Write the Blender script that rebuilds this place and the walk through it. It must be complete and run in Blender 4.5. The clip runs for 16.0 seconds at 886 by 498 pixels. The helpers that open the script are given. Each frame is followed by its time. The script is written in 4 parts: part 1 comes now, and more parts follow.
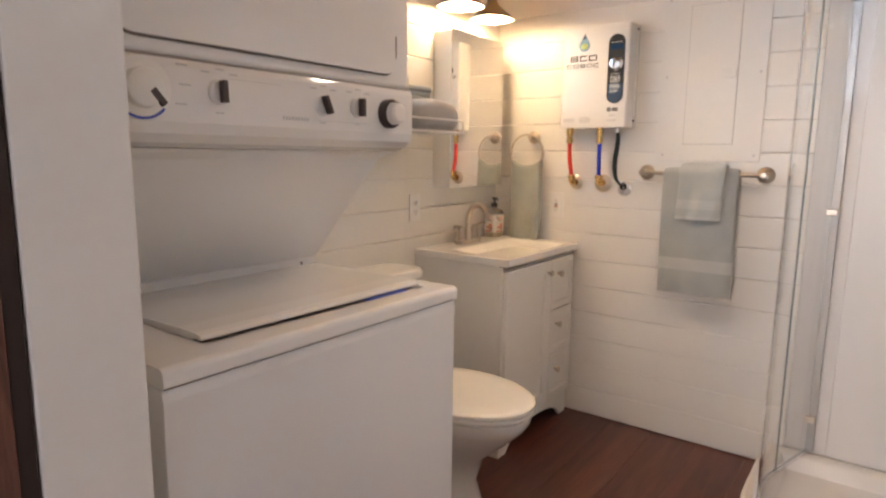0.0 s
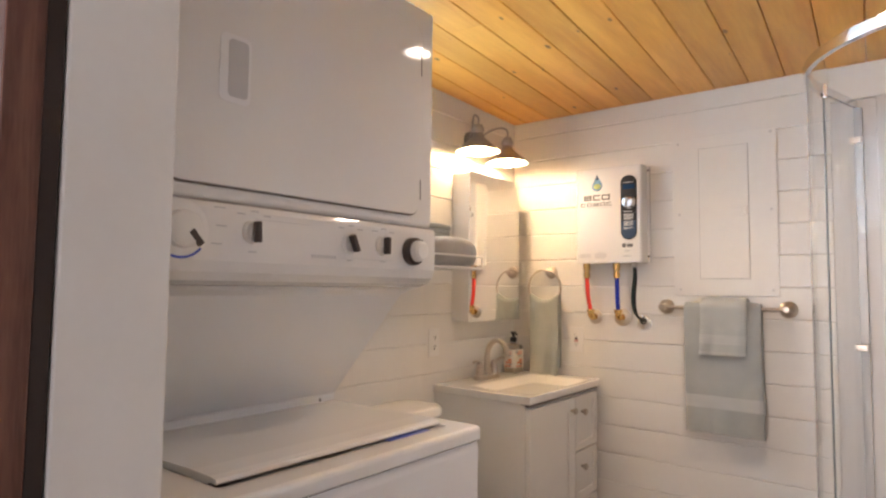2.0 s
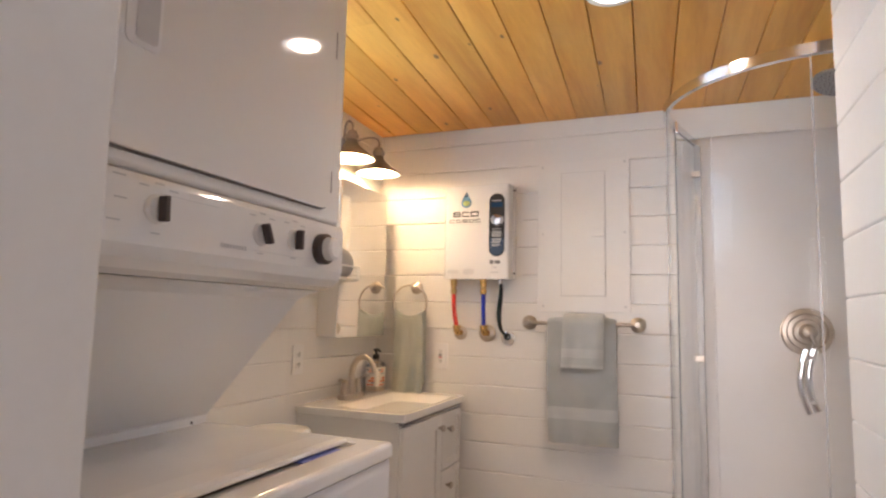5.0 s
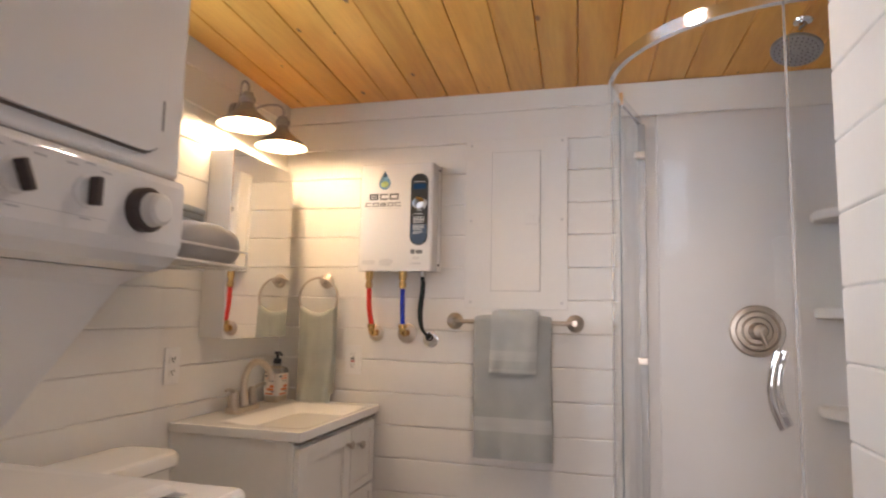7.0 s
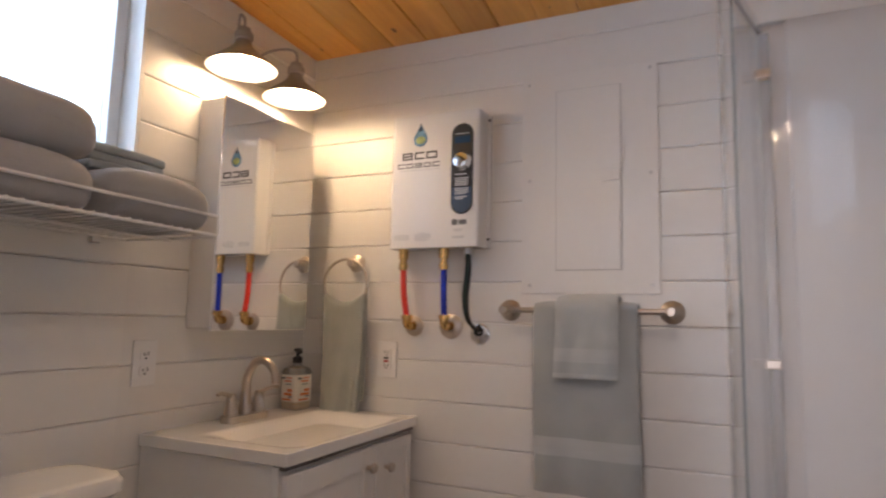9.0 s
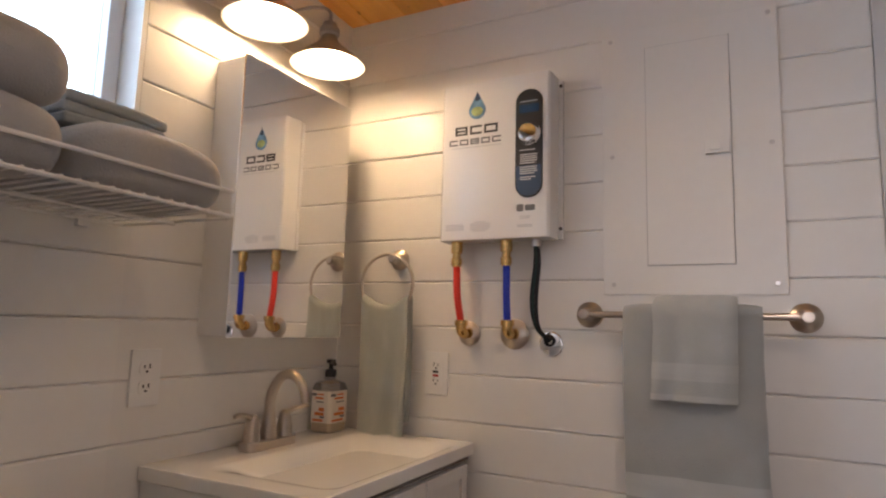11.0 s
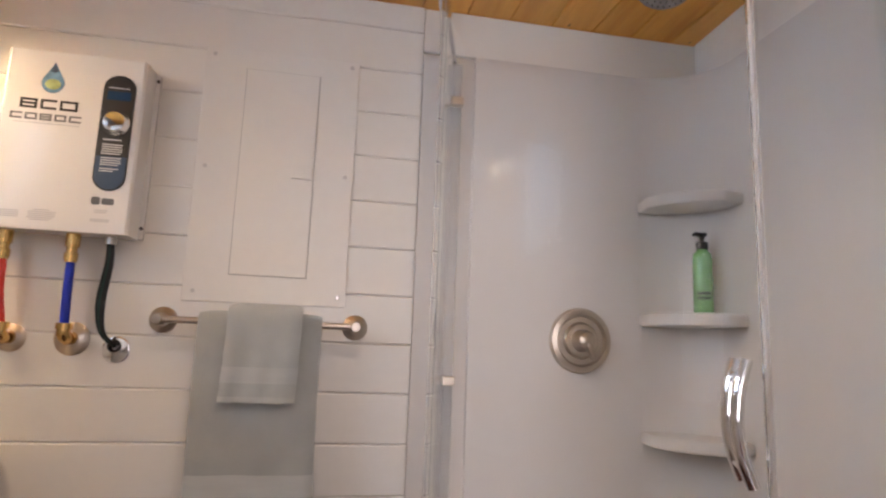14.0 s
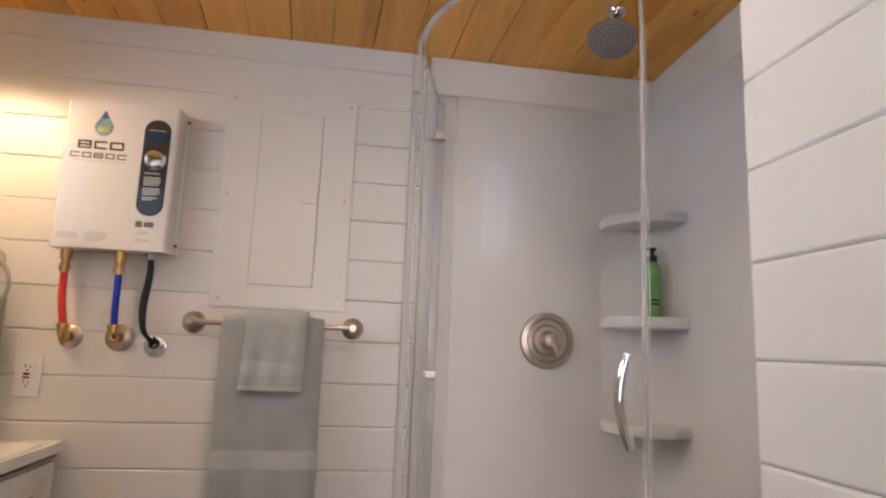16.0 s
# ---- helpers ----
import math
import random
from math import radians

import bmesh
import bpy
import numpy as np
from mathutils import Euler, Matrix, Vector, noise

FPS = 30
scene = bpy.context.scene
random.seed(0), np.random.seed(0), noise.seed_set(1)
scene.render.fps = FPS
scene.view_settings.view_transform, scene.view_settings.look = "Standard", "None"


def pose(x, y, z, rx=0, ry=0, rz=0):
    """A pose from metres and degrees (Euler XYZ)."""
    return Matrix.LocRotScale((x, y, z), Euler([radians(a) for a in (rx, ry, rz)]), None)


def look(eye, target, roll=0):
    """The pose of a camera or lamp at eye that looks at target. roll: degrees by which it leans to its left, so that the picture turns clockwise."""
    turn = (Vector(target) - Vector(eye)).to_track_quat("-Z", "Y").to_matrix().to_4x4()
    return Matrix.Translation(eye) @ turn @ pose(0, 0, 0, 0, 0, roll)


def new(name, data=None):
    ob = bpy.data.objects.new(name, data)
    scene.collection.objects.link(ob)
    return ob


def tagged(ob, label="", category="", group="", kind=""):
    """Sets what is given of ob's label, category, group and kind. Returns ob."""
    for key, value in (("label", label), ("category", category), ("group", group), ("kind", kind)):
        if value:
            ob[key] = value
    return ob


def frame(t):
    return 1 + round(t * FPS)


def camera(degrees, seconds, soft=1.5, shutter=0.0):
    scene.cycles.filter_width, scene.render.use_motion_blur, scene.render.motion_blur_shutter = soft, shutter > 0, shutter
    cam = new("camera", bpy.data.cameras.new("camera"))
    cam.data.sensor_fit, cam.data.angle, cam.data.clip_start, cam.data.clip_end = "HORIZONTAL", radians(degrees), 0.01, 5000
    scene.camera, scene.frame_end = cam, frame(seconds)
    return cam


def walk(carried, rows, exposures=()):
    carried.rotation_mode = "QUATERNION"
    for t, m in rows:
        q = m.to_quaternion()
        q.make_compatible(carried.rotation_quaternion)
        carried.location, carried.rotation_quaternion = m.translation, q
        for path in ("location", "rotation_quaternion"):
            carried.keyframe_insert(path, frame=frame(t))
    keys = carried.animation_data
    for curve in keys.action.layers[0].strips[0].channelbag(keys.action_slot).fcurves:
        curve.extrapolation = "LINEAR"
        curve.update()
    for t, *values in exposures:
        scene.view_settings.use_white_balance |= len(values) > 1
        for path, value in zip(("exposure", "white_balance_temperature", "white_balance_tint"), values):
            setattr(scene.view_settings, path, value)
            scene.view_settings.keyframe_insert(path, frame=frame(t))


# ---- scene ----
cam = camera(72.4, 16.0, soft=2.2, shutter=0.5)
PATH = [
    (0, (1.623, 0.225, 1.223), (0.445, 1.811, 0.914), 0.7),
    (0.5, (1.616, 0.218, 1.223), (0.415, 1.805, 1.03), 0.8),
    (1, (1.611, 0.213, 1.225), (0.39, 1.796, 1.15), 0.7),
    (1.5, (1.606, 0.212, 1.227), (0.377, 1.79, 1.257), 0.7),
    (2, (1.612, 0.212, 1.228), (0.379, 1.781, 1.356), 0.6),
    (2.5, (1.614, 0.215, 1.226), (0.377, 1.775, 1.416), 0.7),
    (3, (1.6, 0.214, 1.229), (0.36, 1.771, 1.423), 0.7),
    (3.5, (1.545, 0.2, 1.224), (0.336, 1.781, 1.422), 0.8),
    (4, (1.475, 0.181, 1.218), (0.41, 1.861, 1.419), 1.0),
    (4.5, (1.426, 0.179, 1.192), (0.555, 1.967, 1.403), 1.2),
    (7, (1.336, 0.551, 1.171), (0.811, 2.468, 1.395), 1.3),
    (7.5, (1.34, 0.68, 1.164), (0.873, 2.611, 1.39), 1.5),
    (8, (1.362, 0.845, 1.146), (0.881, 2.772, 1.377), 1.5),
    (8.5, (1.358, 0.984, 1.14), (0.704, 2.86, 1.369), 1.2),
    (9, (1.336, 1.098, 1.125), (0.508, 2.904, 1.357), 1.3),
    (9.5, (1.282, 1.213, 1.121), (0.295, 2.937, 1.35), 1.2),
    (12, (1.081, 1.362, 1.108), (0.458, 3.238, 1.413), 2.4),
    (12.5, (1.099, 1.341, 1.102), (0.852, 3.3, 1.417), 2.2),
    (13, (1.12, 1.32, 1.119), (1.146, 3.296, 1.423), 2.2),
    (13.5, (1.12, 1.304, 1.113), (1.372, 3.262, 1.431), 2.1),
    (14, (1.142, 1.279, 1.115), (1.511, 3.218, 1.438), 2.1),
    (14.5, (1.153, 1.241, 1.114), (1.564, 3.171, 1.439), 2.1),
    (15, (1.17, 1.191, 1.112), (1.572, 3.124, 1.435), 2.1),
    (15.5, (1.183, 1.102, 1.111), (1.527, 3.046, 1.43), 2.3),
    (16, (1.196, 0.987, 1.111), (1.499, 2.938, 1.435), 2.3),
]
walk(cam, [(t, look(eye, target, roll)) for t, eye, target, roll in PATH],
     [(0, 0.07, 7200, 21.4), (3.5, 0.03, 7100, 21.4), (4.5, 0.0, 7050, 22.4), (7, -0.24, 6950, 22.4), (8.5, -0.60, 6750, 24.4), (9, -0.73, 6700, 25.4), (12, -0.80, 6900, 24.4), (13, -0.60, 6950, 24.4), (14, -0.33, 7000, 24.4), (15, -0.28, 7000, 24.4), (16, -0.40, 7000, 24.4)])

# ---- light ----
world = bpy.data.worlds.new("world")
scene.world = world
world.use_nodes = True
wn = world.node_tree.nodes
sky = wn.new("ShaderNodeTexSky")
sky.sky_type, sky.sun_disc = "NISHITA", False
sky.sun_elevation, sky.sun_rotation = radians(38), radians(150)
wn["Background"].inputs["Strength"].default_value = 0.12
world.node_tree.links.new(sky.outputs[0], wn["Background"].inputs["Color"])
SUN = bpy.data.lights.new("sun", "SUN")
SUN.energy, SUN.angle, SUN.color = 2.5, radians(0.6), (1.0, 0.95, 0.88)
new("sun", SUN).matrix_world = look((4, -7, 7), (0, 0, 0))


def lamp(name, at, target, watts, colour, size, size_y, spread=math.pi, shape="RECTANGLE"):
    data = bpy.data.lights.new(name, "AREA")
    data.energy, data.color, data.shape = watts, colour, shape
    data.size, data.size_y, data.spread = size, size_y, spread
    new(name, data).matrix_world = look(at, target)


SOFT, DAY = (1.0, 0.86, 0.70), (0.55, 0.76, 1.0)
DOWN = (1.225, 1.865, 2.0936)
lamp("downlight_lamp", (DOWN[0], DOWN[1], DOWN[2] - 0.006), (DOWN[0], DOWN[1], 0), 4.1, SOFT, 0.104, 0.104, radians(140), "DISK")
SHADES = [(0.114, 2.359, 1.822), (0.119, 2.590, 1.810)]
lamp("window_daylight", (-0.126, 1.785, 1.745), (1.0, 1.785, 1.5), 4.2, DAY, 0.62, 0.50)
lamp("room_daylight", (1.1, -2.42, 1.35), (1.1, 1.0, 1.2), 42, (0.93, 0.96, 1.0), 1.5, 1.2)

# ---- materials ----


def mat(name, colour, rough=0.5, metal=0.0, var=0.06, scale=3.0, fine=60.0, bump=0.0, coat=0.0, transmission=0.0, ior=1.45,
        emit=None, strength=0.0, stretch=(1, 1, 1), alpha=1.0, rvar=0.08, island=0.0, sheen=0.0):
    m = bpy.data.materials.new(name)
    m.use_nodes = True
    t = m.node_tree
    n, link = t.nodes, t.links.new
    p = n["Principled BSDF"]
    co = n.new("ShaderNodeTexCoord")
    mp = n.new("ShaderNodeMapping")
    mp.inputs["Scale"].default_value = stretch
    link(co.outputs["Object"], mp.inputs["Vector"])
    big, small = n.new("ShaderNodeTexNoise"), n.new("ShaderNodeTexNoise")
    big.inputs["Scale"].default_value, small.inputs["Scale"].default_value = scale, fine
    big.inputs["Detail"].default_value, small.inputs["Detail"].default_value = 3, 4
    for q in (big, small):
        link(mp.outputs[0], q.inputs["Vector"])
    add = n.new("ShaderNodeMath")
    add.operation = "MULTIPLY_ADD"
    link(small.outputs["Fac"], add.inputs[0])
    add.inputs[1].default_value = 0.35
    link(big.outputs["Fac"], add.inputs[2])
    ramp = n.new("ShaderNodeMapRange")
    ramp.inputs["From Min"].default_value, ramp.inputs["From Max"].default_value = 0.45, 0.9
    ramp.inputs["To Min"].default_value, ramp.inputs["To Max"].default_value = 1 - var, 1 + var
    link(add.outputs[0], ramp.inputs["Value"])
    value = ramp.outputs[0]
    if island:
        rnd = n.new("ShaderNodeObjectInfo")
        shift = n.new("ShaderNodeMapRange")
        shift.inputs["To Min"].default_value, shift.inputs["To Max"].default_value = 1 - island, 1 + island
        link(rnd.outputs["Random"], shift.inputs["Value"])
        mul = n.new("ShaderNodeMath")
        mul.operation = "MULTIPLY"
        link(value, mul.inputs[0]), link(shift.outputs[0], mul.inputs[1])
        value = mul.outputs[0]
    col = n.new("ShaderNodeVectorMath")
    col.operation = "SCALE"
    col.inputs[0].default_value = colour
    link(value, col.inputs["Scale"])
    link(col.outputs[0], p.inputs["Base Color"])
    rr = n.new("ShaderNodeMapRange")
    rr.inputs["From Min"].default_value, rr.inputs["From Max"].default_value = 0.3, 0.7
    rr.inputs["To Min"].default_value, rr.inputs["To Max"].default_value = max(0.01, rough - rvar * rough), min(1, rough + rvar * rough)
    link(big.outputs["Fac"], rr.inputs["Value"])
    link(rr.outputs[0], p.inputs["Roughness"])
    p.inputs["Metallic"].default_value, p.inputs["Coat Weight"].default_value = metal, coat
    p.inputs["Transmission Weight"].default_value, p.inputs["IOR"].default_value = transmission, ior
    p.inputs["Sheen Weight"].default_value = sheen
    if emit:
        p.inputs["Emission Color"].default_value, p.inputs["Emission Strength"].default_value = (*emit, 1), strength
    if bump:
        b = n.new("ShaderNodeBump")
        b.inputs["Strength"].default_value, b.inputs["Distance"].default_value = bump, 0.002
        link(small.outputs["Fac"], b.inputs["Height"])
        link(b.outputs[0], p.inputs["Normal"])
    return m


def wood(name, dark, light, along, rough=0.4, knots=0.0, ring=14.0, per="island"):
    """Boards with grain along one axis, knots, and a tone of their own for each board."""
    m = bpy.data.materials.new(name)
    m.use_nodes = True
    t = m.node_tree
    n, link = t.nodes, t.links.new
    p = n["Principled BSDF"]
    co = n.new("ShaderNodeTexCoord")
    if per == "island":
        rnd = n.new("ShaderNodeNewGeometry").outputs["Random Per Island"]
    else:
        rnd = n.new("ShaderNodeObjectInfo").outputs["Random"]
    off = n.new("ShaderNodeVectorMath")
    off.operation = "SCALE"
    off.inputs[0].default_value = (13.7, 29.3, 7.1)
    link(rnd, off.inputs["Scale"])
    mv = n.new("ShaderNodeVectorMath")
    link(co.outputs["Object"], mv.inputs[0]), link(off.outputs[0], mv.inputs[1])
    mp = n.new("ShaderNodeMapping")
    mp.inputs["Scale"].default_value = [0.09 if k == along else 1.0 for k in range(3)]
    link(mv.outputs[0], mp.inputs["Vector"])
    grain, streak, tone = (n.new("ShaderNodeTexNoise") for _ in range(3))
    grain.inputs["Scale"].default_value, grain.inputs["Detail"].default_value = ring * 9, 4
    streak.inputs["Scale"].default_value, streak.inputs["Detail"].default_value = ring, 3
    streak.inputs["Distortion"].default_value = 0.6
    for q in (grain, streak):
        link(mp.outputs[0], q.inputs["Vector"])
    tone.inputs["Scale"].default_value = 1.3
    link(mv.outputs[0], tone.inputs["Vector"])
    mixv = n.new("ShaderNodeMath")
    mixv.operation = "MULTIPLY_ADD"
    link(grain.outputs["Fac"], mixv.inputs[0])
    mixv.inputs[1].default_value = 0.35
    link(streak.outputs["Fac"], mixv.inputs[2])
    ramp = n.new("ShaderNodeValToRGB")
    ramp.color_ramp.elements[0].position, ramp.color_ramp.elements[1].position = 0.42, 0.86
    ramp.color_ramp.elements[0].color, ramp.color_ramp.elements[1].color = (*dark, 1), (*light, 1)
    link(mixv.outputs[0], ramp.inputs["Fac"])
    sc = n.new("ShaderNodeMapRange")
    sc.inputs["To Min"].default_value, sc.inputs["To Max"].default_value = 0.90, 1.08
    link(rnd, sc.inputs["Value"])
    s2 = n.new("ShaderNodeVectorMath")
    s2.operation = "SCALE"
    link(ramp.outputs[0], s2.inputs[0]), link(sc.outputs[0], s2.inputs["Scale"])
    out = s2.outputs[0]
    if knots:
        mk = n.new("ShaderNodeMapping")
        mk.inputs["Scale"].default_value = [3.6 if k == along else 8.0 for k in range(3)]
        mk.inputs["Scale"].default_value[2] = 0.0
        link(mv.outputs[0], mk.inputs["Vector"])
        vor = n.new("ShaderNodeTexVoronoi")
        vor.voronoi_dimensions = "2D"
        vor.inputs["Scale"].default_value = 1.0
        link(mk.outputs[0], vor.inputs["Vector"])
        kr = n.new("ShaderNodeMapRange")
        kr.inputs["From Min"].default_value, kr.inputs["From Max"].default_value = 0.025, 0.065
        kr.inputs["To Min"].default_value, kr.inputs["To Max"].default_value = knots, 0.0
        pick = n.new("ShaderNodeMapRange")
        pick.inputs["From Min"].default_value, pick.inputs["From Max"].default_value = 0.25, 1.0
        pick.inputs["To Min"].default_value, pick.inputs["To Max"].default_value = 0.10, -0.02
        sep = n.new("ShaderNodeSeparateColor")
        link(vor.outputs["Color"], sep.inputs[0]), link(sep.outputs[0], pick.inputs["Value"])
        far = n.new("ShaderNodeMath")
        link(vor.outputs["Distance"], far.inputs[0]), link(pick.outputs[0], far.inputs[1])
        link(far.outputs[0], kr.inputs["Value"])
        mx = n.new("ShaderNodeMix")
        mx.data_type = "RGBA"
        link(kr.outputs[0], mx.inputs["Factor"]), link(out, mx.inputs["A"])
        mx.inputs["B"].default_value = (0.19, 0.060, 0.014, 1)
        out = mx.outputs["Result"]
    link(out, p.inputs["Base Color"])
    p.inputs["Roughness"].default_value = rough
    b = n.new("ShaderNodeBump")
    b.inputs["Strength"].default_value, b.inputs["Distance"].default_value = 0.25, 0.001
    link(grain.outputs["Fac"], b.inputs["Height"])
    link(b.outputs[0], p.inputs["Normal"])
    return m


PAINT = mat("white_board_paint", (0.80, 0.775, 0.735), 0.33, var=0.03, scale=2.2, fine=45, bump=0.10, stretch=(1, 1, 1))
TRIMW = mat("white_trim_paint", (0.80, 0.78, 0.74), 0.38, var=0.03, scale=4, bump=0.08)
BACK = mat("joint_paint", (0.78, 0.755, 0.715), 0.5)
PLASTER = mat("room_plaster", (0.70, 0.71, 0.735), 0.7, var=0.04, bump=0.1)
PINE = wood("knotty_pine", (0.67, 0.262, 0.034), (0.86, 0.435, 0.088), 1, 0.34, knots=0.92, ring=11)
FLOORW = wood("dark_laminate", (0.050, 0.014, 0.009), (0.125, 0.040, 0.026), 1, 0.28, ring=18, per="object")
WALNUT = wood("walnut_door", (0.055, 0.020, 0.013), (0.21, 0.085, 0.058), 2, 0.20, ring=34, per="object")
ENAMEL = mat("white_enamel", (0.82, 0.81, 0.80), 0.06, var=0.015, scale=2, bump=0.02, coat=0.3)
ENAMELS = mat("white_enamel_textured", (0.82, 0.82, 0.83), 0.30, var=0.02, scale=2, bump=0.10, fine=300)
PLASTIC = mat("white_plastic", (0.82, 0.81, 0.79), 0.3, var=0.02)
CABINET = mat("white_cabinet_paint", (0.80, 0.775, 0.735), 0.34, var=0.025, bump=0.06)
CERAMIC = mat("white_ceramic", (0.83, 0.81, 0.77), 0.08, var=0.015, coat=0.3)
ACRYLIC = mat("white_acrylic", (0.65, 0.625, 0.605), 0.42, var=0.02, scale=2, fine=25, bump=0.03)
NICKEL = mat("brushed_nickel", (0.56, 0.49, 0.42), 0.33, 1.0, var=0.05, fine=180)
CHROME = mat("chrome", (0.84, 0.84, 0.86), 0.07, 1.0, var=0.02)
SATIN = mat("satin_aluminium", (0.80, 0.80, 0.81), 0.14, 1.0, var=0.02)
BRASS = mat("brass", (0.72, 0.46, 0.18), 0.24, 1.0, var=0.10, scale=30)
STEEL = mat("plated_steel", (0.62, 0.60, 0.58), 0.30, 1.0, var=0.06)
PEWTER = mat("aged_pewter", (0.40, 0.395, 0.41), 0.46, 1.0, var=0.12, scale=14)
BLACK = mat("black_plastic", (0.018, 0.017, 0.017), 0.35, var=0.1)
GREYP = mat("dark_grey_plastic", (0.075, 0.058, 0.056), 0.4, var=0.08)
INK = mat("grey_print", (0.16, 0.16, 0.17), 0.5)
PALEINK = mat("pale_print", (0.52, 0.52, 0.53), 0.5)
WHITEINK = mat("white_print", (0.72, 0.74, 0.78), 0.5)
NAVY = mat("navy_print", (0.030, 0.062, 0.12), 0.4)
SCREEN = mat("blue_display", (0.015, 0.05, 0.12), 0.12)
BLUEPRINT = mat("blue_print", (0.05, 0.10, 0.50), 0.4)
DROPBLUE = mat("drop_blue", (0.12, 0.26, 0.42), 0.35, var=0.35, scale=30)
DROPGREEN = mat("drop_green", (0.36, 0.44, 0.18), 0.4, var=0.3, scale=40)
REDPEX = mat("red_pipe", (0.80, 0.055, 0.035), 0.32, var=0.05)
BLUEPEX = mat("blue_pipe", (0.012, 0.035, 0.46), 0.32, var=0.05)
TEAL = mat("green_wire", (0.012, 0.045, 0.04), 0.4)
TOWEL = mat("grey_green_terry", (0.375, 0.385, 0.370), 0.95, var=0.10, scale=9, fine=420, bump=1.0, sheen=0.3)
TOWELB = mat("woven_towel_band", (0.49, 0.505, 0.485), 0.85, var=0.06, scale=9, fine=260, bump=0.5, stretch=(1, 1, 4))
TOWELH = mat("pale_grey_green_terry", (0.425, 0.440, 0.425), 0.95, var=0.10, scale=9, fine=420, bump=1.0, sheen=0.3)
TOWELG = mat("grey_terry", (0.40, 0.385, 0.375), 0.95, var=0.10, scale=9, fine=420, bump=1.0, sheen=0.3)
TOWELS = mat("sage_terry", (0.40, 0.42, 0.385), 0.95, var=0.10, scale=9, fine=420, bump=1.0, sheen=0.3)
CLOTH = mat("blue_grey_terry", (0.36, 0.40, 0.43), 0.95, var=0.10, scale=9, fine=420, bump=1.0, sheen=0.3)
WIRE = mat("white_coated_wire", (0.82, 0.80, 0.77), 0.3)
GLASS = mat("clear_glass", (0.995, 1.0, 0.998), 0.01, var=0.0, transmission=1.0, ior=1.13)
SEAL = mat("clear_seal", (0.92, 0.90, 0.88), 0.25, var=0.02, transmission=0.65)
EDGE = mat("glass_edge", (0.20, 0.23, 0.23), 0.2, var=0.1)
MIRROR = mat("mirror_silver", (0.90, 0.90, 0.89), 0.01, 1.0, var=0.0)
BOTTLE = mat("clear_bottle", (0.95, 0.93, 0.88), 0.08, var=0.0, transmission=0.75)
LABEL = mat("paper_label", (0.80, 0.74, 0.66), 0.5)
ORANGE = mat("orange_print", (0.72, 0.20, 0.05), 0.5)
GREENG = mat("green_soap", (0.22, 0.52, 0.20), 0.10, var=0.1, scale=30, transmission=0.35)
VINYL = mat("white_vinyl", (0.84, 0.85, 0.86), 0.35, var=0.02)
SHADEIN = mat("shade_enamel", (0.86, 0.83, 0.78), 0.4)
GLOW = mat("bright_sky_backdrop", (0.9, 0.95, 1.0), 0.9, emit=(0.50, 0.78, 1.0), strength=12.0)
BULB = mat("lit_bulb", (1, 0.9, 0.75), 0.4, emit=(1.0, 0.76, 0.43), strength=152)
LED = mat("lit_diffuser", (1, 0.95, 0.88), 0.4, emit=(1.0, 0.90, 0.76), strength=14)

# ---- building helpers ----


def fuse(bm, other):
    """Adds the faces of other to bm and frees it."""
    me = bpy.data.meshes.new("scratch")
    other.to_mesh(me)
    other.free()
    bm.from_mesh(me)
    bpy.data.meshes.remove(me)
    return bm


def join(first, *rest):
    for other in rest:
        fuse(first, other)
    return first


def box(x0, x1, y0, y1, z0, z1, bev=0.0, seg=2):
    bm = bmesh.new()
    bmesh.ops.create_cube(bm, size=1, matrix=Matrix.Translation(((x0 + x1) / 2, (y0 + y1) / 2, (z0 + z1) / 2)) @ Matrix.Diagonal((x1 - x0, y1 - y0, z1 - z0, 1)))
    if bev:
        bmesh.ops.bevel(bm, geom=bm.edges[:], offset=bev, segments=seg, profile=0.5, affect="EDGES")
    return bm


def cyl(a, b, r, r2=None, seg=24, bev=0.0):
    a, b = Vector(a), Vector(b)
    bm = bmesh.new()
    turn = (b - a).to_track_quat("Z", "Y").to_matrix().to_4x4()
    bmesh.ops.create_cone(bm, cap_ends=True, segments=seg, radius1=r, radius2=r if r2 is None else r2, depth=(b - a).length, matrix=Matrix.Translation((a + b) / 2) @ turn)
    if bev:
        rims = [e for e in bm.edges if any(len(f.verts) > 4 for f in e.link_faces)]
        bmesh.ops.bevel(bm, geom=rims, offset=bev, segments=2, profile=0.5, affect="EDGES")
    return bm


def lathe(profile, at=(0, 0, 0), towards=(0, 0, 1), seg=32):
    """Turns (radius, height) pairs round an axis."""
    bm = bmesh.new()
    turn = Matrix.Translation(at) @ Vector(towards).to_track_quat("Z", "Y").to_matrix().to_4x4()
    rings = []
    for r, h in profile:
        if r < 1e-5:
            rings.append([bm.verts.new(turn @ Vector((0, 0, h)))] * seg)
        else:
            rings.append([bm.verts.new(turn @ Vector((r * math.cos(2 * math.pi * k / seg), r * math.sin(2 * math.pi * k / seg), h))) for k in range(seg)])
    for a, b in zip(rings, rings[1:]):
        for k in range(seg):
            j = (k + 1) % seg
            face = list(dict.fromkeys((a[k], a[j], b[j], b[k])))
            if len(face) > 2:
                bm.faces.new(face)
    bmesh.ops.recalc_face_normals(bm, faces=bm.faces[:])
    return bm


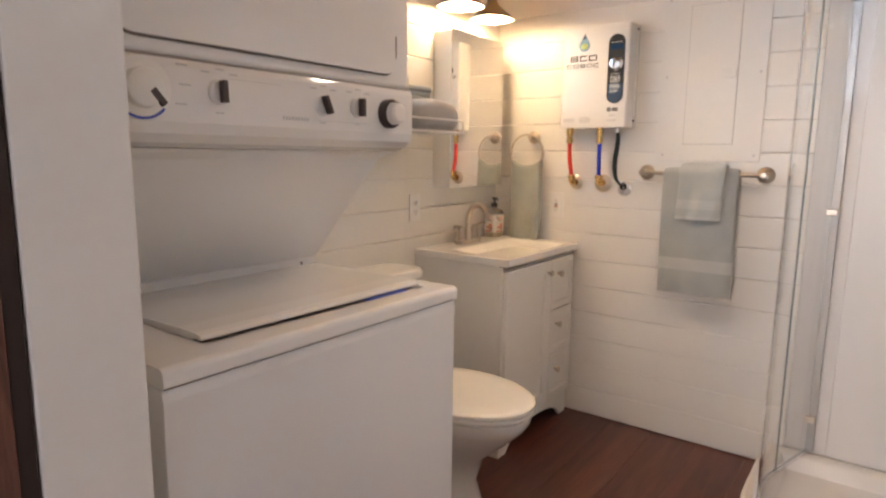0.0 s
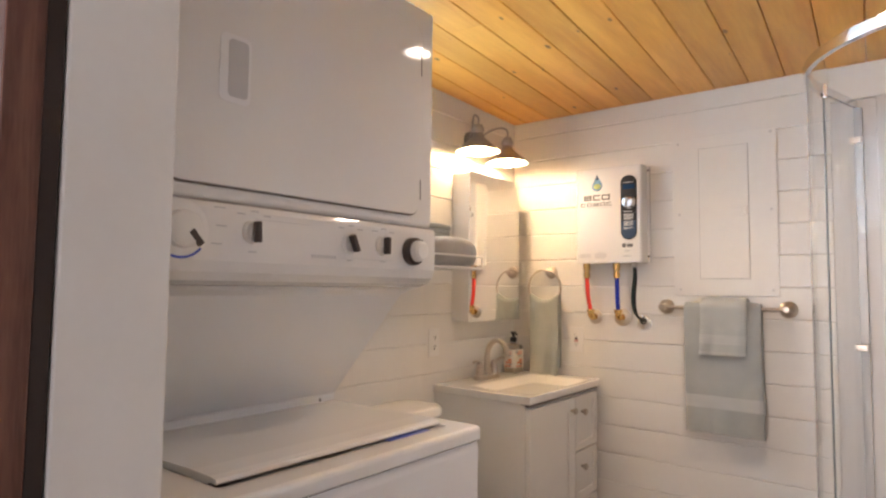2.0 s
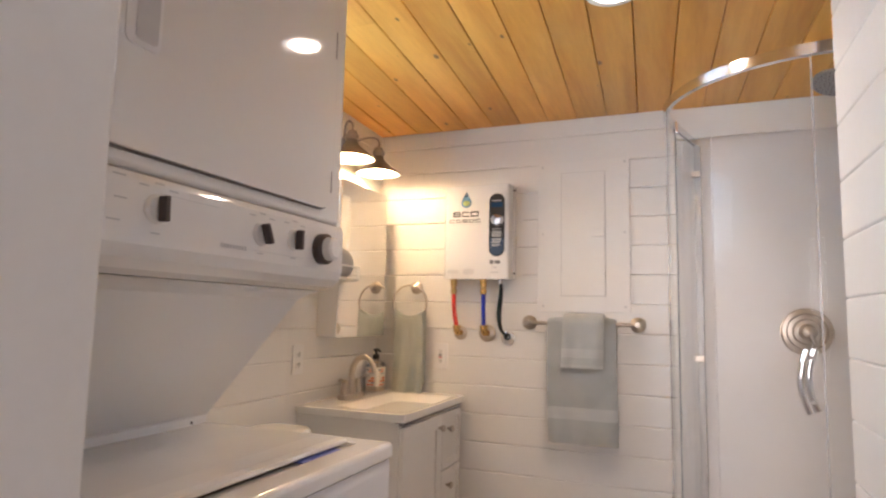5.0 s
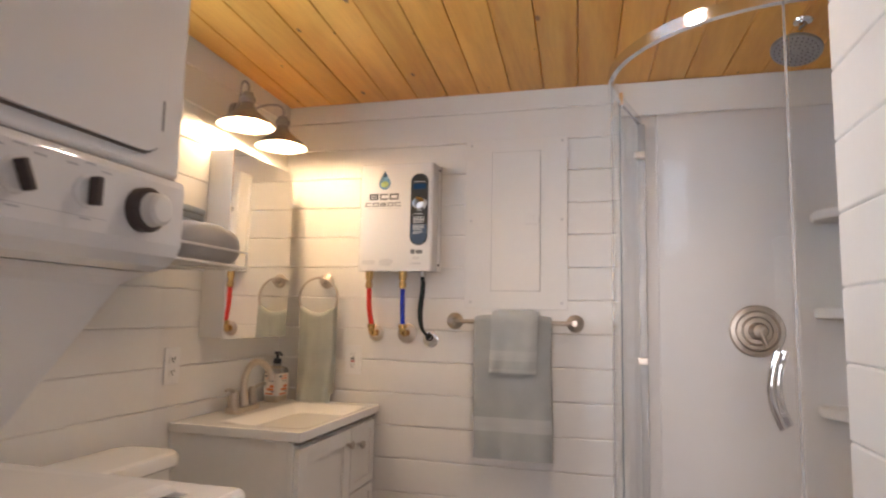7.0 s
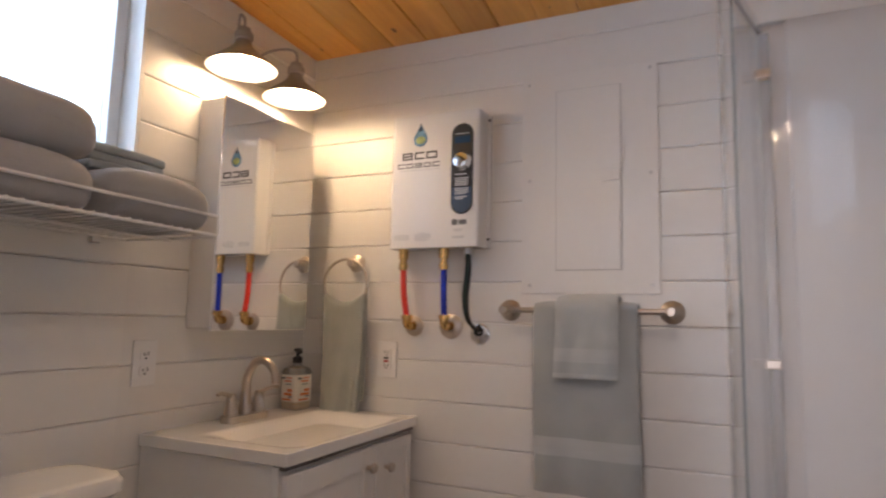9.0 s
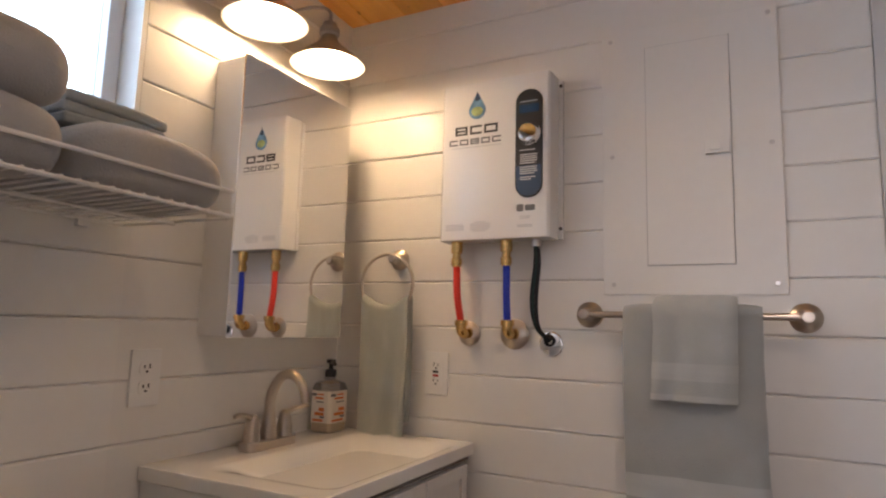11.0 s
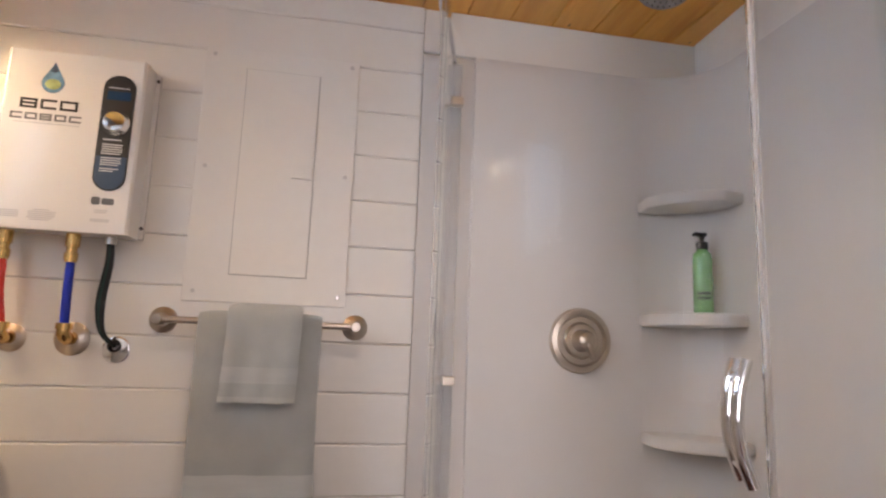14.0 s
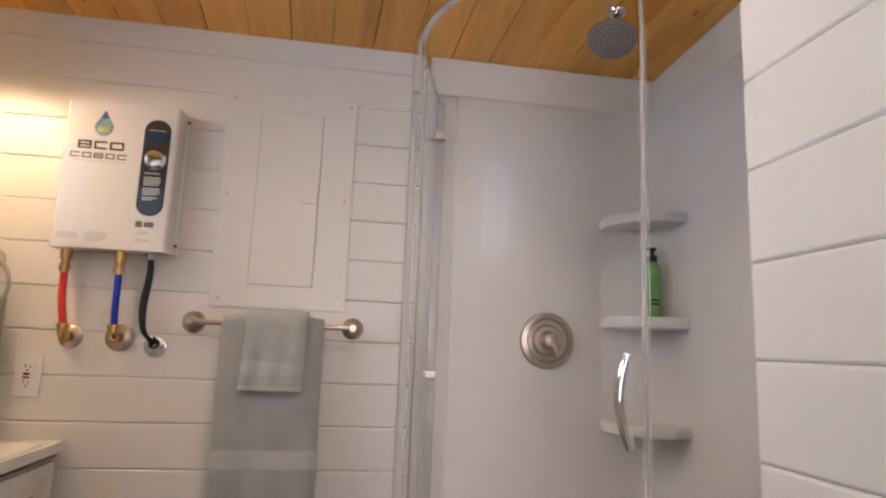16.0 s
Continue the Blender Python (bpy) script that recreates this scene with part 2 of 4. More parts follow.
def smooth_path(points, steps=8):
    """A Catmull-Rom curve through the points."""
    p = [Vector(q) for q in points]
    p = [2 * p[0] - p[1], *p, 2 * p[-1] - p[-2]]
    out = []
    for a, b, c, d in zip(p, p[1:], p[2:], p[3:]):
        for k in range(steps):
            t = k / steps
            out.append(0.5 * (2 * b + (c - a) * t + (2 * a - 5 * b + 4 * c - d) * t * t + (3 * b - a - 3 * c + d) * t**3))
    return [*out, p[-2]]


def tube(points, r, seg=10, closed=False, r_end=None):
    """A round bar along a path."""
    p = [Vector(q) for q in points]
    bm = bmesh.new()
    rings, n = [], len(p)
    up = None
    for k, q in enumerate(p):
        d = (p[(k + 1) % n] - p[k - 1]) if closed else (p[min(k + 1, n - 1)] - p[max(k - 1, 0)])
        d.normalize()
        if up is None:
            up = d.orthogonal().normalized()
        up = (up - d * up.dot(d)).normalized()
        side = d.cross(up)
        rr = r if r_end is None else r + (r_end - r) * k / (n - 1)
        rings.append([bm.verts.new(q + rr * (math.cos(2 * math.pi * j / seg) * up + math.sin(2 * math.pi * j / seg) * side)) for j in range(seg)])
    pairs = list(zip(rings, rings[1:])) + ([(rings[-1], rings[0])] if closed else [])
    for a, b in pairs:
        for j in range(seg):
            bm.faces.new((a[j], a[(j + 1) % seg], b[(j + 1) % seg], b[j]))
    if not closed:
        bm.faces.new(rings[0]), bm.faces.new(rings[-1])
    bmesh.ops.recalc_face_normals(bm, faces=bm.faces[:])
    return bm


def prism(outline, axis, lo, hi, bev=0.0):
    """A flat outline of (u, v) pairs carried from lo to hi along an axis: 0 gives u, v = y, z; 1 x, z; 2 x, y."""
    bm = bmesh.new()
    put = (lambda u, v, w: (w, u, v), lambda u, v, w: (u, w, v), lambda u, v, w: (u, v, w))[axis]
    a = [bm.verts.new(put(u, v, lo)) for u, v in outline]
    b = [bm.verts.new(put(u, v, hi)) for u, v in outline]
    n = len(a)
    bm.faces.new(a), bm.faces.new(b)
    for k in range(n):
        bm.faces.new((a[k], a[(k + 1) % n], b[(k + 1) % n], b[k]))
    bmesh.ops.recalc_face_normals(bm, faces=bm.faces[:])
    if bev:
        bmesh.ops.bevel(bm, geom=bm.edges[:], offset=bev, segments=2, profile=0.5, affect="EDGES", clamp_overlap=True)
    return bm


def rounded(u0, u1, v0, v1, r, n=6):
    """The outline of a rectangle with round corners."""
    out = []
    for cu, cv, start in ((u1 - r, v1 - r, 0), (u0 + r, v1 - r, 90), (u0 + r, v0 + r, 180), (u1 - r, v0 + r, 270)):
        out += [(cu + r * math.cos(radians(start + 90 * k / n)), cv + r * math.sin(radians(start + 90 * k / n))) for k in range(n + 1)]
    return out


def arc(cx, cy, r, a0, a1, n=32):
    return [(cx + r * math.cos(radians(a0 + (a1 - a0) * k / n)), cy + r * math.sin(radians(a0 + (a1 - a0) * k / n))) for k in range(n + 1)]


def curved_wall(cx, cy, r0, r1, a0, a1, z0, z1, n=40):
    return prism(arc(cx, cy, r1, a0, a1, n) + arc(cx, cy, r0, a1, a0, n), 2, z0, z1)


def mesh_object(name, bm, material, smooth=True):
    me = bpy.data.meshes.new(name)
    bm.to_mesh(me)
    bm.free()
    me.materials.append(material)
    if smooth:
        me.shade_smooth()
        me.set_sharp_from_angle(angle=radians(38))
    ob = new(name, me)
    if smooth:
        ob.modifiers.new("even_normals", "WEIGHTED_NORMAL").keep_sharp = True
    return ob


def thing(name, at, label, category, group="", kind=""):
    ob = new(name)
    ob.location = at
    ob.empty_display_size = 0.05
    return tagged(ob, label, category, group, kind)


def part(name, bm, material, parent, label="", smooth=True):
    ob = mesh_object(name, bm, material, smooth)
    ob.parent = parent
    if parent.type == "EMPTY":
        ob.matrix_parent_inverse = Matrix.Translation(-parent.location)
    return tagged(ob, label)


def structure(name, bm, material, label, category, smooth=False):
    return tagged(mesh_object(name, bm, material, smooth), label, category, kind="structure")


def loft(rings, cap=True):
    """A skin over outlines of (x, y, z) points that all have the same count."""
    bm = bmesh.new()
    loops = [[bm.verts.new(q) for q in ring] for ring in rings]
    n = len(loops[0])
    for a, b in zip(loops, loops[1:]):
        for k in range(n):
            bm.faces.new((a[k], a[(k + 1) % n], b[(k + 1) % n], b[k]))
    if cap:
        bm.faces.new(loops[0]), bm.faces.new(loops[-1])
    bmesh.ops.recalc_face_normals(bm, faces=bm.faces[:])
    return bm


# ---- the bathroom's shell ----
NORTH, EAST, PART_X, PART_Y, DOOR_Y0, DOOR_Y1, WING_X = 2.85, 2.21, 1.71, 1.69, 0.45, 0.567, 0.935


def ceiling_z(y):
    return 2.066 + 0.028 * (2.85 - y)


floor = structure("floor", box(-0.40, 2.75, -2.65, 2.98, -0.12, -0.012), mat("subfloor", (0.04, 0.015, 0.012), 0.6), "dark reddish brown laminate floor boards", "floor")
wall_north = structure("wall_north", box(-0.135, 2.34, NORTH + 0.015, 2.98, 0, 2.3), BACK, "white painted shiplap wall behind the water heater", "wall")
WY0, WY1, WZ0, WZ1 = 1.43, 2.138, 1.45, 2.02
wall_west = structure("wall_west", join(box(-0.135, -0.015, DOOR_Y0, WY0, 0, 2.3), box(-0.135, -0.015, WY1, NORTH + 0.015, 0, 2.3),
                                        box(-0.135, -0.015, WY0, WY1, 0, WZ0), box(-0.135, -0.015, WY0, WY1, WZ1, 2.3)), BACK,
                      "white painted shiplap wall with a small high window", "wall")
wall_east = structure("wall_east", box(EAST, 2.34, DOOR_Y1, NORTH + 0.015, 0, 2.3), PAINT, "plain white painted wall beside the shower", "wall")
wall_wing = structure("wall_south_1", box(-0.015, WING_X, DOOR_Y0, DOOR_Y1, 0, 2.3, 0.003), TRIMW, "smooth white wall end beside the laundry tower", "wall")
wall_right = structure("wall_south_2", box(PART_X + 0.015, EAST, DOOR_Y0, DOOR_Y1, 0, 2.3), TRIMW, "smooth white wall beside the doorway", "wall")
structure("wall_south_3", box(WING_X, PART_X + 0.015, DOOR_Y0, DOOR_Y1, 2.02, 2.3), TRIMW, "smooth white wall over the doorway", "wall")
wall_partition = structure("wall_partition", join(box(PART_X + 0.015, PART_X + 0.10, DOOR_Y1, PART_Y - 0.012, 0, 2.3), box(PART_X + 0.10, EAST, PART_Y - 0.11, PART_Y - 0.012, 0, 2.3)),
                           BACK, "white painted shiplap partition beside the shower", "wall")

# pine plank ceiling, planks running away from the doorway
bm = bmesh.new()
rnd = random.Random(4)
x, pitch = 0.349 - 3 * 0.1288, 0.1288
SKEW = 0.05  # the planks run a little aslant
while x < EAST + 0.03:
    x0, x1 = x + 0.0003, x + pitch - 0.0003
    cut = rnd.uniform(0.9, 2.6)
    for a, b in ((DOOR_Y1 - 0.02, cut - 0.0003), (cut + 0.0003, NORTH + 0.014)) if rnd.random() < 0.35 else ((DOOR_Y1 - 0.02, NORTH + 0.014),):
        ring = [(x0, 0.016), (x0, 0.0048), (x0 + 0.0027, 0), (x1 - 0.0027, 0), (x1, 0.0048), (x1, 0.016)]
        lift = rnd.uniform(-0.0006, 0.0006)
        fa, fb = ([bm.verts.new((u - SKEW * (y - 2.4), y, ceiling_z(y) + v + lift)) for u, v in ring] for y in (a, b))
        bm.faces.new(fa), bm.faces.new(fb)
        for k in range(6):
            bm.faces.new((fa[k], fa[(k + 1) % 6], fb[(k + 1) % 6], fb[k]))
    x += pitch
bmesh.ops.recalc_face_normals(bm, faces=bm.faces[:])
structure("ceiling", bm, PINE, "varnished knotty pine plank ceiling", "ceiling")
structure("ceiling_deck", prism([(DOOR_Y1 - 0.03, ceiling_z(DOOR_Y1) + 0.017), (2.98, ceiling_z(2.98) + 0.017), (2.98, 2.30), (DOOR_Y1 - 0.03, 2.30)], 0, -0.135, 2.34), BACK, "deck over the pine ceiling", "ceiling")

# the room in front of the doorway, plain walls with a daylight window
structure("room_ceiling", box(-0.40, 2.75, -2.65, DOOR_Y0, 2.30, 2.40), PLASTER, "plain white ceiling of the next room", "ceiling")
structure("wall_room_west", box(-0.40, -0.28, -2.65, DOOR_Y0, 0, 2.3), PLASTER, "plain pale wall of the next room", "wall")
structure("wall_room_east", box(2.63, 2.75, -2.65, DOOR_Y0, 0, 2.3), PLASTER, "plain pale wall of the next room", "wall")
structure("wall_room_north", join(box(-0.28, -0.135, DOOR_Y0, DOOR_Y0 + 0.1, 0, 2.3), box(EAST, 2.63, DOOR_Y0, DOOR_Y0 + 0.1, 0, 2.3)), PLASTER, "plain pale wall of the next room", "wall")
structure("wall_room_south", join(box(-0.28, 0.30, -2.65, -2.53, 0, 2.3), box(1.90, 2.63, -2.65, -2.53, 0, 2.3), box(0.30, 1.90, -2.65, -2.53, 0, 0.7), box(0.30, 1.90, -2.65, -2.53, 2.0, 2.3)),
          PLASTER, "plain pale wall with a wide window", "wall")
window_2 = thing("window_2", (1.1, -2.59, 0.7), "wide white framed window with clear glass", "window", kind="structure")
part("window_frame", join(box(0.30, 0.35, -2.62, -2.56, 0.7, 2.0), box(1.85, 1.90, -2.62, -2.56, 0.7, 2.0), box(0.35, 1.85, -2.62, -2.56, 0.7, 0.75), box(0.35, 1.85, -2.62, -2.56, 1.95, 2.0)), VINYL, window_2)
part("pane", box(0.35, 1.85, -2.592, -2.588, 0.75, 1.95), GLASS, window_2).visible_shadow = False

# small high window over the toilet
window_1 = thing("window_1", (-0.07, (WY0 + WY1) / 2, WZ0), "small white vinyl window bright with daylight", "window", kind="structure")
part("jamb", join(box(-0.134, -0.0005, WY1 - 0.012, WY1 - 0.0005, WZ0, WZ1), box(-0.134, -0.0005, WY0 + 0.0005, WY0 + 0.012, WZ0, WZ1), box(-0.134, -0.0005, WY0 + 0.012, WY1 - 0.012, WZ1 - 0.012, WZ1 - 0.0005)), TRIMW, window_1)
part("window_sill", box(-0.134, -0.001, WY0 + 0.002, WY1 - 0.002, WZ0 + 0.0005, WZ0 + 0.014, 0.003), TRIMW, window_1)
a, b, c, d = WY0 + 0.012, WY1 - 0.012, WZ0 + 0.014, WZ1 - 0.012
part("window_frame", join(box(-0.112, -0.062, b - 0.034, b, c, d, 0.004), box(-0.112, -0.062, a, a + 0.034, c, d, 0.004), box(-0.112, -0.062, a + 0.034, b - 0.034, c, c + 0.03, 0.004),
                          box(-0.112, -0.062, a + 0.034, b - 0.034, d - 0.03, d, 0.004), box(-0.110, -0.066, 1.790, 1.825, c + 0.03, d - 0.03, 0.003)), VINYL, window_1)
for u, v in ((a + 0.034, 1.790), (1.825, b - 0.034)):
    part("pane", box(-0.090, -0.086, u, v, c + 0.03, d - 0.03), GLASS, window_1).visible_shadow = False

structure("backdrop", box(-2.62, -2.60, -0.2, 4.2, 0.4, 4.4), GLOW, "bright overcast sky beyond the small window", "backdrop")
structure("ground", box(-60, 60, -60, 60, -0.62, -0.60), mat("dry_ground", (0.22, 0.20, 0.16), 0.9, var=0.25, scale=1.5), "dry ground outside the house", "ground")

# ---- sliding door parked beside the doorway ----
door_1 = thing("door_1", (0.45, 0.412, 0.01), "open dark walnut sliding door parked along the wall", "door", kind="structure")
part("door_slab", box(0.06, 0.938, 0.394, 0.430, 0.012, 2.06, 0.003), WALNUT, door_1)
# added filler between slab and wall, its dark colour standing in for the gap's shade
part("back_strip", box(0.40, 0.932, 0.4305, 0.4485, 0.012, 2.04, 0.002), mat("dark_gap_shade", (0.035, 0.020, 0.016), 0.5), door_1, "dark strip filling the shaded gap behind the door")
part("door_rail", box(0.02, 1.70, 0.432, 0.440, 2.09, 2.13, 0.002), BLACK, door_1, "black steel sliding rail")
for x in (0.22, 0.78):
    part("hanger", join(box(x - 0.02, x + 0.02, 0.386, 0.393, 1.92, 2.12, 0.002), cyl((x, 0.386, 2.135), (x, 0.446, 2.135), 0.03)), BLACK, door_1, "black steel hanger wheel")

# ---- laundry tower ----
LY0, LY1 = 0.634, 1.330
GAPW = mat("brown_grey_gap", (0.17, 0.145, 0.135), 0.6)
tower = thing("laundry_tower", (0.45, 0.98, 0), "white stacked washer and dryer in one tower", "washer dryer")
wash_body = part("washer_body", prism([(0.10, 0.02), (0.828, 0.02), (0.838, 0.035), (0.838, 0.84), (0.8395, 0.875), (0.836, 0.893), (0.10, 0.893)], 1, LY0, LY1, 0.003), ENAMELS, tower)
part("seam", box(0.12, 0.835, LY0 + 0.004, LY1 - 0.004, 0.892, 0.898), GAPW, wash_body, "dark seam under the washer deck")
for u, v in ((0.15, LY0 + 0.06), (0.15, LY1 - 0.06), (0.79, LY0 + 0.06), (0.79, LY1 - 0.06)):
    part("foot", cyl((u, v, 0), (u, v, 0.022), 0.02), BLACK, wash_body)
deck = part("washer_deck", prism([(0.10, 0.8955), (0.840, 0.8955), (0.8435, 0.898), (0.8435, 0.917), (0.841, 0.923), (0.834, 0.926), (0.786, 0.926), (0.781, 0.920), (0.750, 0.918), (0.36, 0.918), (0.36, 0.926), (0.10, 0.926)], 1, LY0 - 0.001, LY1 + 0.001, 0.002), ENAMEL, tower)
for u, v in ((LY0, 0.735), (1.284, LY1)):
    part("deck_side", box(0.36, 0.79, u, v, 0.917, 0.926, 0.002), ENAMEL, deck)
part("tub_opening", box(0.700, 0.784, 0.738, 1.282, 0.9176, 0.9184), GAPW, deck, "dark gap under the lid")
part("warning_sticker", box(0.762, 0.7835, 1.11, 1.235, 0.9232, 0.9242), BLUEPRINT, deck, "blue printed sticker")
lid = part("washer_lid", prism([(0.385, 0.9185), (0.385, 0.929), (0.55, 0.9335), (0.70, 0.9375), (0.750, 0.9370), (0.765, 0.9345), (0.769, 0.929), (0.766, 0.9255), (0.750, 0.9265), (0.730, 0.9185)], 1, 0.738, 1.281, 0.0012), ENAMEL, tower, "white enamel lid, slightly raised")
part("hinge", box(0.374, 0.383, 1.264, 1.272, 0.926, 0.938, 0.002), GREYP, lid)
part("sloping_panel", prism([(0.09, 0.926), (0.372, 0.926), (0.372, 0.945), (0.605, 1.209), (0.632, 1.2205), (0.664, 1.2275), (0.09, 1.2275)], 1, LY0, LY1 - 0.004, 0.002), ENAMELS, tower)
part("panel_ledge", prism([(0.35, 0.926), (0.384, 0.926), (0.380, 0.944), (0.366, 0.950)], 1, LY0, 1.272), ENAMELS, tower)
console = part("control_panel", prism([(0.09, 1.228), (0.664, 1.2285), (0.690, 1.236), (0.706, 1.250), (0.713, 1.268), (0.713, 1.354), (0.709, 1.3645), (0.09, 1.3645)], 1, LY0, LY1 - 0.005, 0.0015), ENAMEL, tower)
dry_body = part("dryer_body", box(0.09, 0.704, LY0, LY1 - 0.006, 1.369, 1.892, 0.010, 3), ENAMEL, tower)
part("seam", box(0.11, 0.699, LY0 + 0.006, LY1 - 0.012, 1.3644, 1.3692), mat("seam_grey", (0.36, 0.34, 0.33), 0.6), dry_body, "grey seam over the control panel")
part("vent_plate", box(0.604, 0.614, 1.245, 1.262, 1.217, 1.226, 0.001), GREYP, console)
part("door_gap", prism(rounded(0.6505, 1.2785, 1.3905, 1.8455, 0.0430), 0, 0.7038, 0.7062), GAPW, dry_body, "dark gap round the dryer door")
dry_door = part("dryer_door", prism(rounded(0.653, 1.2745, 1.3935, 1.842, 0.040), 0, 0.7062, 0.7135, 0.0022), ENAMEL, tower)
part("handle_rim", prism(rounded(0.752, 0.812, 1.535, 1.652, 0.012), 0, 0.7134, 0.7147, 0.0005), ENAMELS, dry_door)
# no hollow here: the grip's shade is a flat grey plate
part("handle_recess", prism(rounded(0.768, 0.806, 1.545, 1.644, 0.008), 0, 0.7146, 0.7152), mat("recess_shade_grey", (0.55, 0.55, 0.56), 0.5), dry_door, "flat grey plate painted as the shaded grip recess")
for u, v in ((1.43, 1.475), (1.72, 1.78)):
    part("latch_slot", box(0.7136, 0.7144, 1.266, 1.2685, u, v), GREYP, dry_door)


def selector(y, z, lean, r=0.021):
    knob = part("selector_knob", lathe([(r, 0), (r * 0.98, 0.002), (r * 0.8, 0.005), (0, 0.005)], (0.713, y, z), (1, 0, 0)), PLASTIC, console, "white knob with a dark pointer")
    bar = box(-0.006, 0.009, -0.0042, 0.0042, -0.018, 0.018, 0.0015)
    bar.transform(Matrix.Translation((0.726, y, z)) @ Matrix.Rotation(radians(lean), 4, "X"))
    part("pointer", bar, GREYP, knob)
    ticks = join(*(box(0.7131, 0.7135, y + u - 0.008, y + u + 0.008, z + v - 0.0012, z + v + 0.0012) for u, v in ((-0.024, 0.030), (0.002, 0.036), (0.028, 0.030), (0.0, -0.034))))
    tagged(part("printed_marks", ticks, PALEINK, console), kind="stuff")


selector(0.826, 1.320, 2), selector(1.052, 1.315, 24), selector(1.147, 1.316, 0)
dial = part("timer_dial", lathe([(0.047, 0), (0.047, 0.003), (0.03, 0.005), (0.028, 0.018), (0.024, 0.021), (0, 0.021)], (0.713, 0.695, 1.315), (1, 0, 0)), PLASTIC, console, "large white timer dial")
part("blue_scale", prism(arc(0.695, 1.315, 0.046, 200, 320, 14) + arc(0.695, 1.315, 0.041, 320, 200, 14), 0, 0.716, 0.7166), BLUEPRINT, dial)
mark = box(-0.004, 0.004, -0.005, 0.005, -0.014, 0.014, 0.001)
mark.transform(Matrix.Translation((0.732, 0.712, 1.302)) @ Matrix.Rotation(radians(40), 4, "X"))
part("pointer", mark, GREYP, dial)
tagged(part("printed_marks", join(*(box(0.7131, 0.7135, 0.752 + u, 0.772 + u, 1.355 - v, 1.3572 - v) for u, v in ((0.0, 0.0), (0.004, 0.03), (-0.004, 0.06)))), PALEINK, console), kind="stuff")
washer_knob = part("washer_knob", lathe([(0.031, 0), (0.031, 0.014), (0.027, 0.018), (0, 0.018)], (0.713, 1.240, 1.309), (1, 0, 0)), GREYP, console, "dark ringed knob with a white cap")
part("cap", lathe([(0.024, 0), (0.022, 0.014), (0.017, 0.018), (0, 0.018)], (0.731, 1.2405, 1.309), (1, 0, 0)), PLASTIC, washer_knob)
part("index", box(0.7132, 0.7140, 1.272, 1.279, 1.328, 1.337), BLACK, console)
tagged(part("brand_mark", join(*(box(0.7131, 0.7136, 0.955 + 0.007 * k, 0.9590 + 0.007 * k, 1.282, 1.2885) for k in range(9))), PALEINK, console, "small grey maker's mark drawn as blocks"), kind="stuff")
tagged(part("printed_line", join(box(0.7131, 0.7134, 0.83, 0.95, 1.3425, 1.3432), box(0.7131, 0.7134, 1.03, 1.18, 1.2845, 1.2852)), PALEINK, console), kind="stuff")

# ---- toilet ----
TOY = 1.835
toilet = thing("toilet", (0.40, TOY, 0), "white ceramic toilet with its lid closed", "toilet")


def egg(x0, x1, half, z, n=40, yc=TOY):
    out = []
    for k in range(n):
        a = 2 * math.pi * k / n
        c, s = math.cos(a), math.sin(a)
        wide = half * (1 - 0.10 * max(c, 0) ** 2)
        out.append(((x0 + x1) / 2 + (x1 - x0) / 2 * math.copysign(abs(c) ** 0.92, c), yc + wide * math.copysign(abs(s) ** 0.92, s), z))
    return out


part("bowl", loft([egg(0.16, 0.60, 0.105, 0.0), egg(0.16, 0.60, 0.105, 0.03), egg(0.18, 0.57, 0.092, 0.12), egg(0.20, 0.60, 0.10, 0.21), egg(0.20, 0.69, 0.145, 0.29), egg(0.20, 0.748, 0.176, 0.345),
                   egg(0.20, 0.765, 0.184, 0.375), egg(0.21, 0.765, 0.184, 0.395), egg(0.22, 0.755, 0.175, 0.40)]), CERAMIC, toilet)
part("seat", loft([egg(0.27, 0.768, 0.182, 0.4005), egg(0.268, 0.774, 0.186, 0.406), egg(0.268, 0.774, 0.186, 0.413), egg(0.275, 0.766, 0.180, 0.419)]), CERAMIC, toilet)
part("lid", loft([egg(0.265, 0.764, 0.180, 0.4195), egg(0.260, 0.775, 0.187, 0.424), egg(0.260, 0.775, 0.187, 0.432), egg(0.268, 0.762, 0.178, 0.4395), egg(0.32, 0.70, 0.12, 0.4435)]), CERAMIC, toilet)
tank = part("tank", loft([[(u, v, z) for u, v in rounded(0.03 + e, 0.205 - e, TOY - 0.20 + e, TOY + 0.175 - e, 0.05)] for e, z in ((0.014, 0.395), (0.006, 0.46), (0.0, 0.70), (0.0, 0.757))]), CERAMIC, toilet)
part("tank_lid", loft([[(u, v, z) for u, v in rounded(0.015 + e, 0.222 - e, TOY - 0.215 + e, TOY + 0.19 - e, 0.06)] for e, z in ((0.006, 0.757), (0.0, 0.763), (0.0, 0.783), (0.006, 0.793), (0.025, 0.797))]), CERAMIC, toilet)
part("flush_lever", join(cyl((0.205, TOY - 0.14, 0.70), (0.222, TOY - 0.14, 0.70), 0.014), tube([(0.226, TOY - 0.14, 0.70), (0.232, TOY - 0.10, 0.695), (0.230, TOY - 0.06, 0.685)], 0.006)), CHROME, tank)

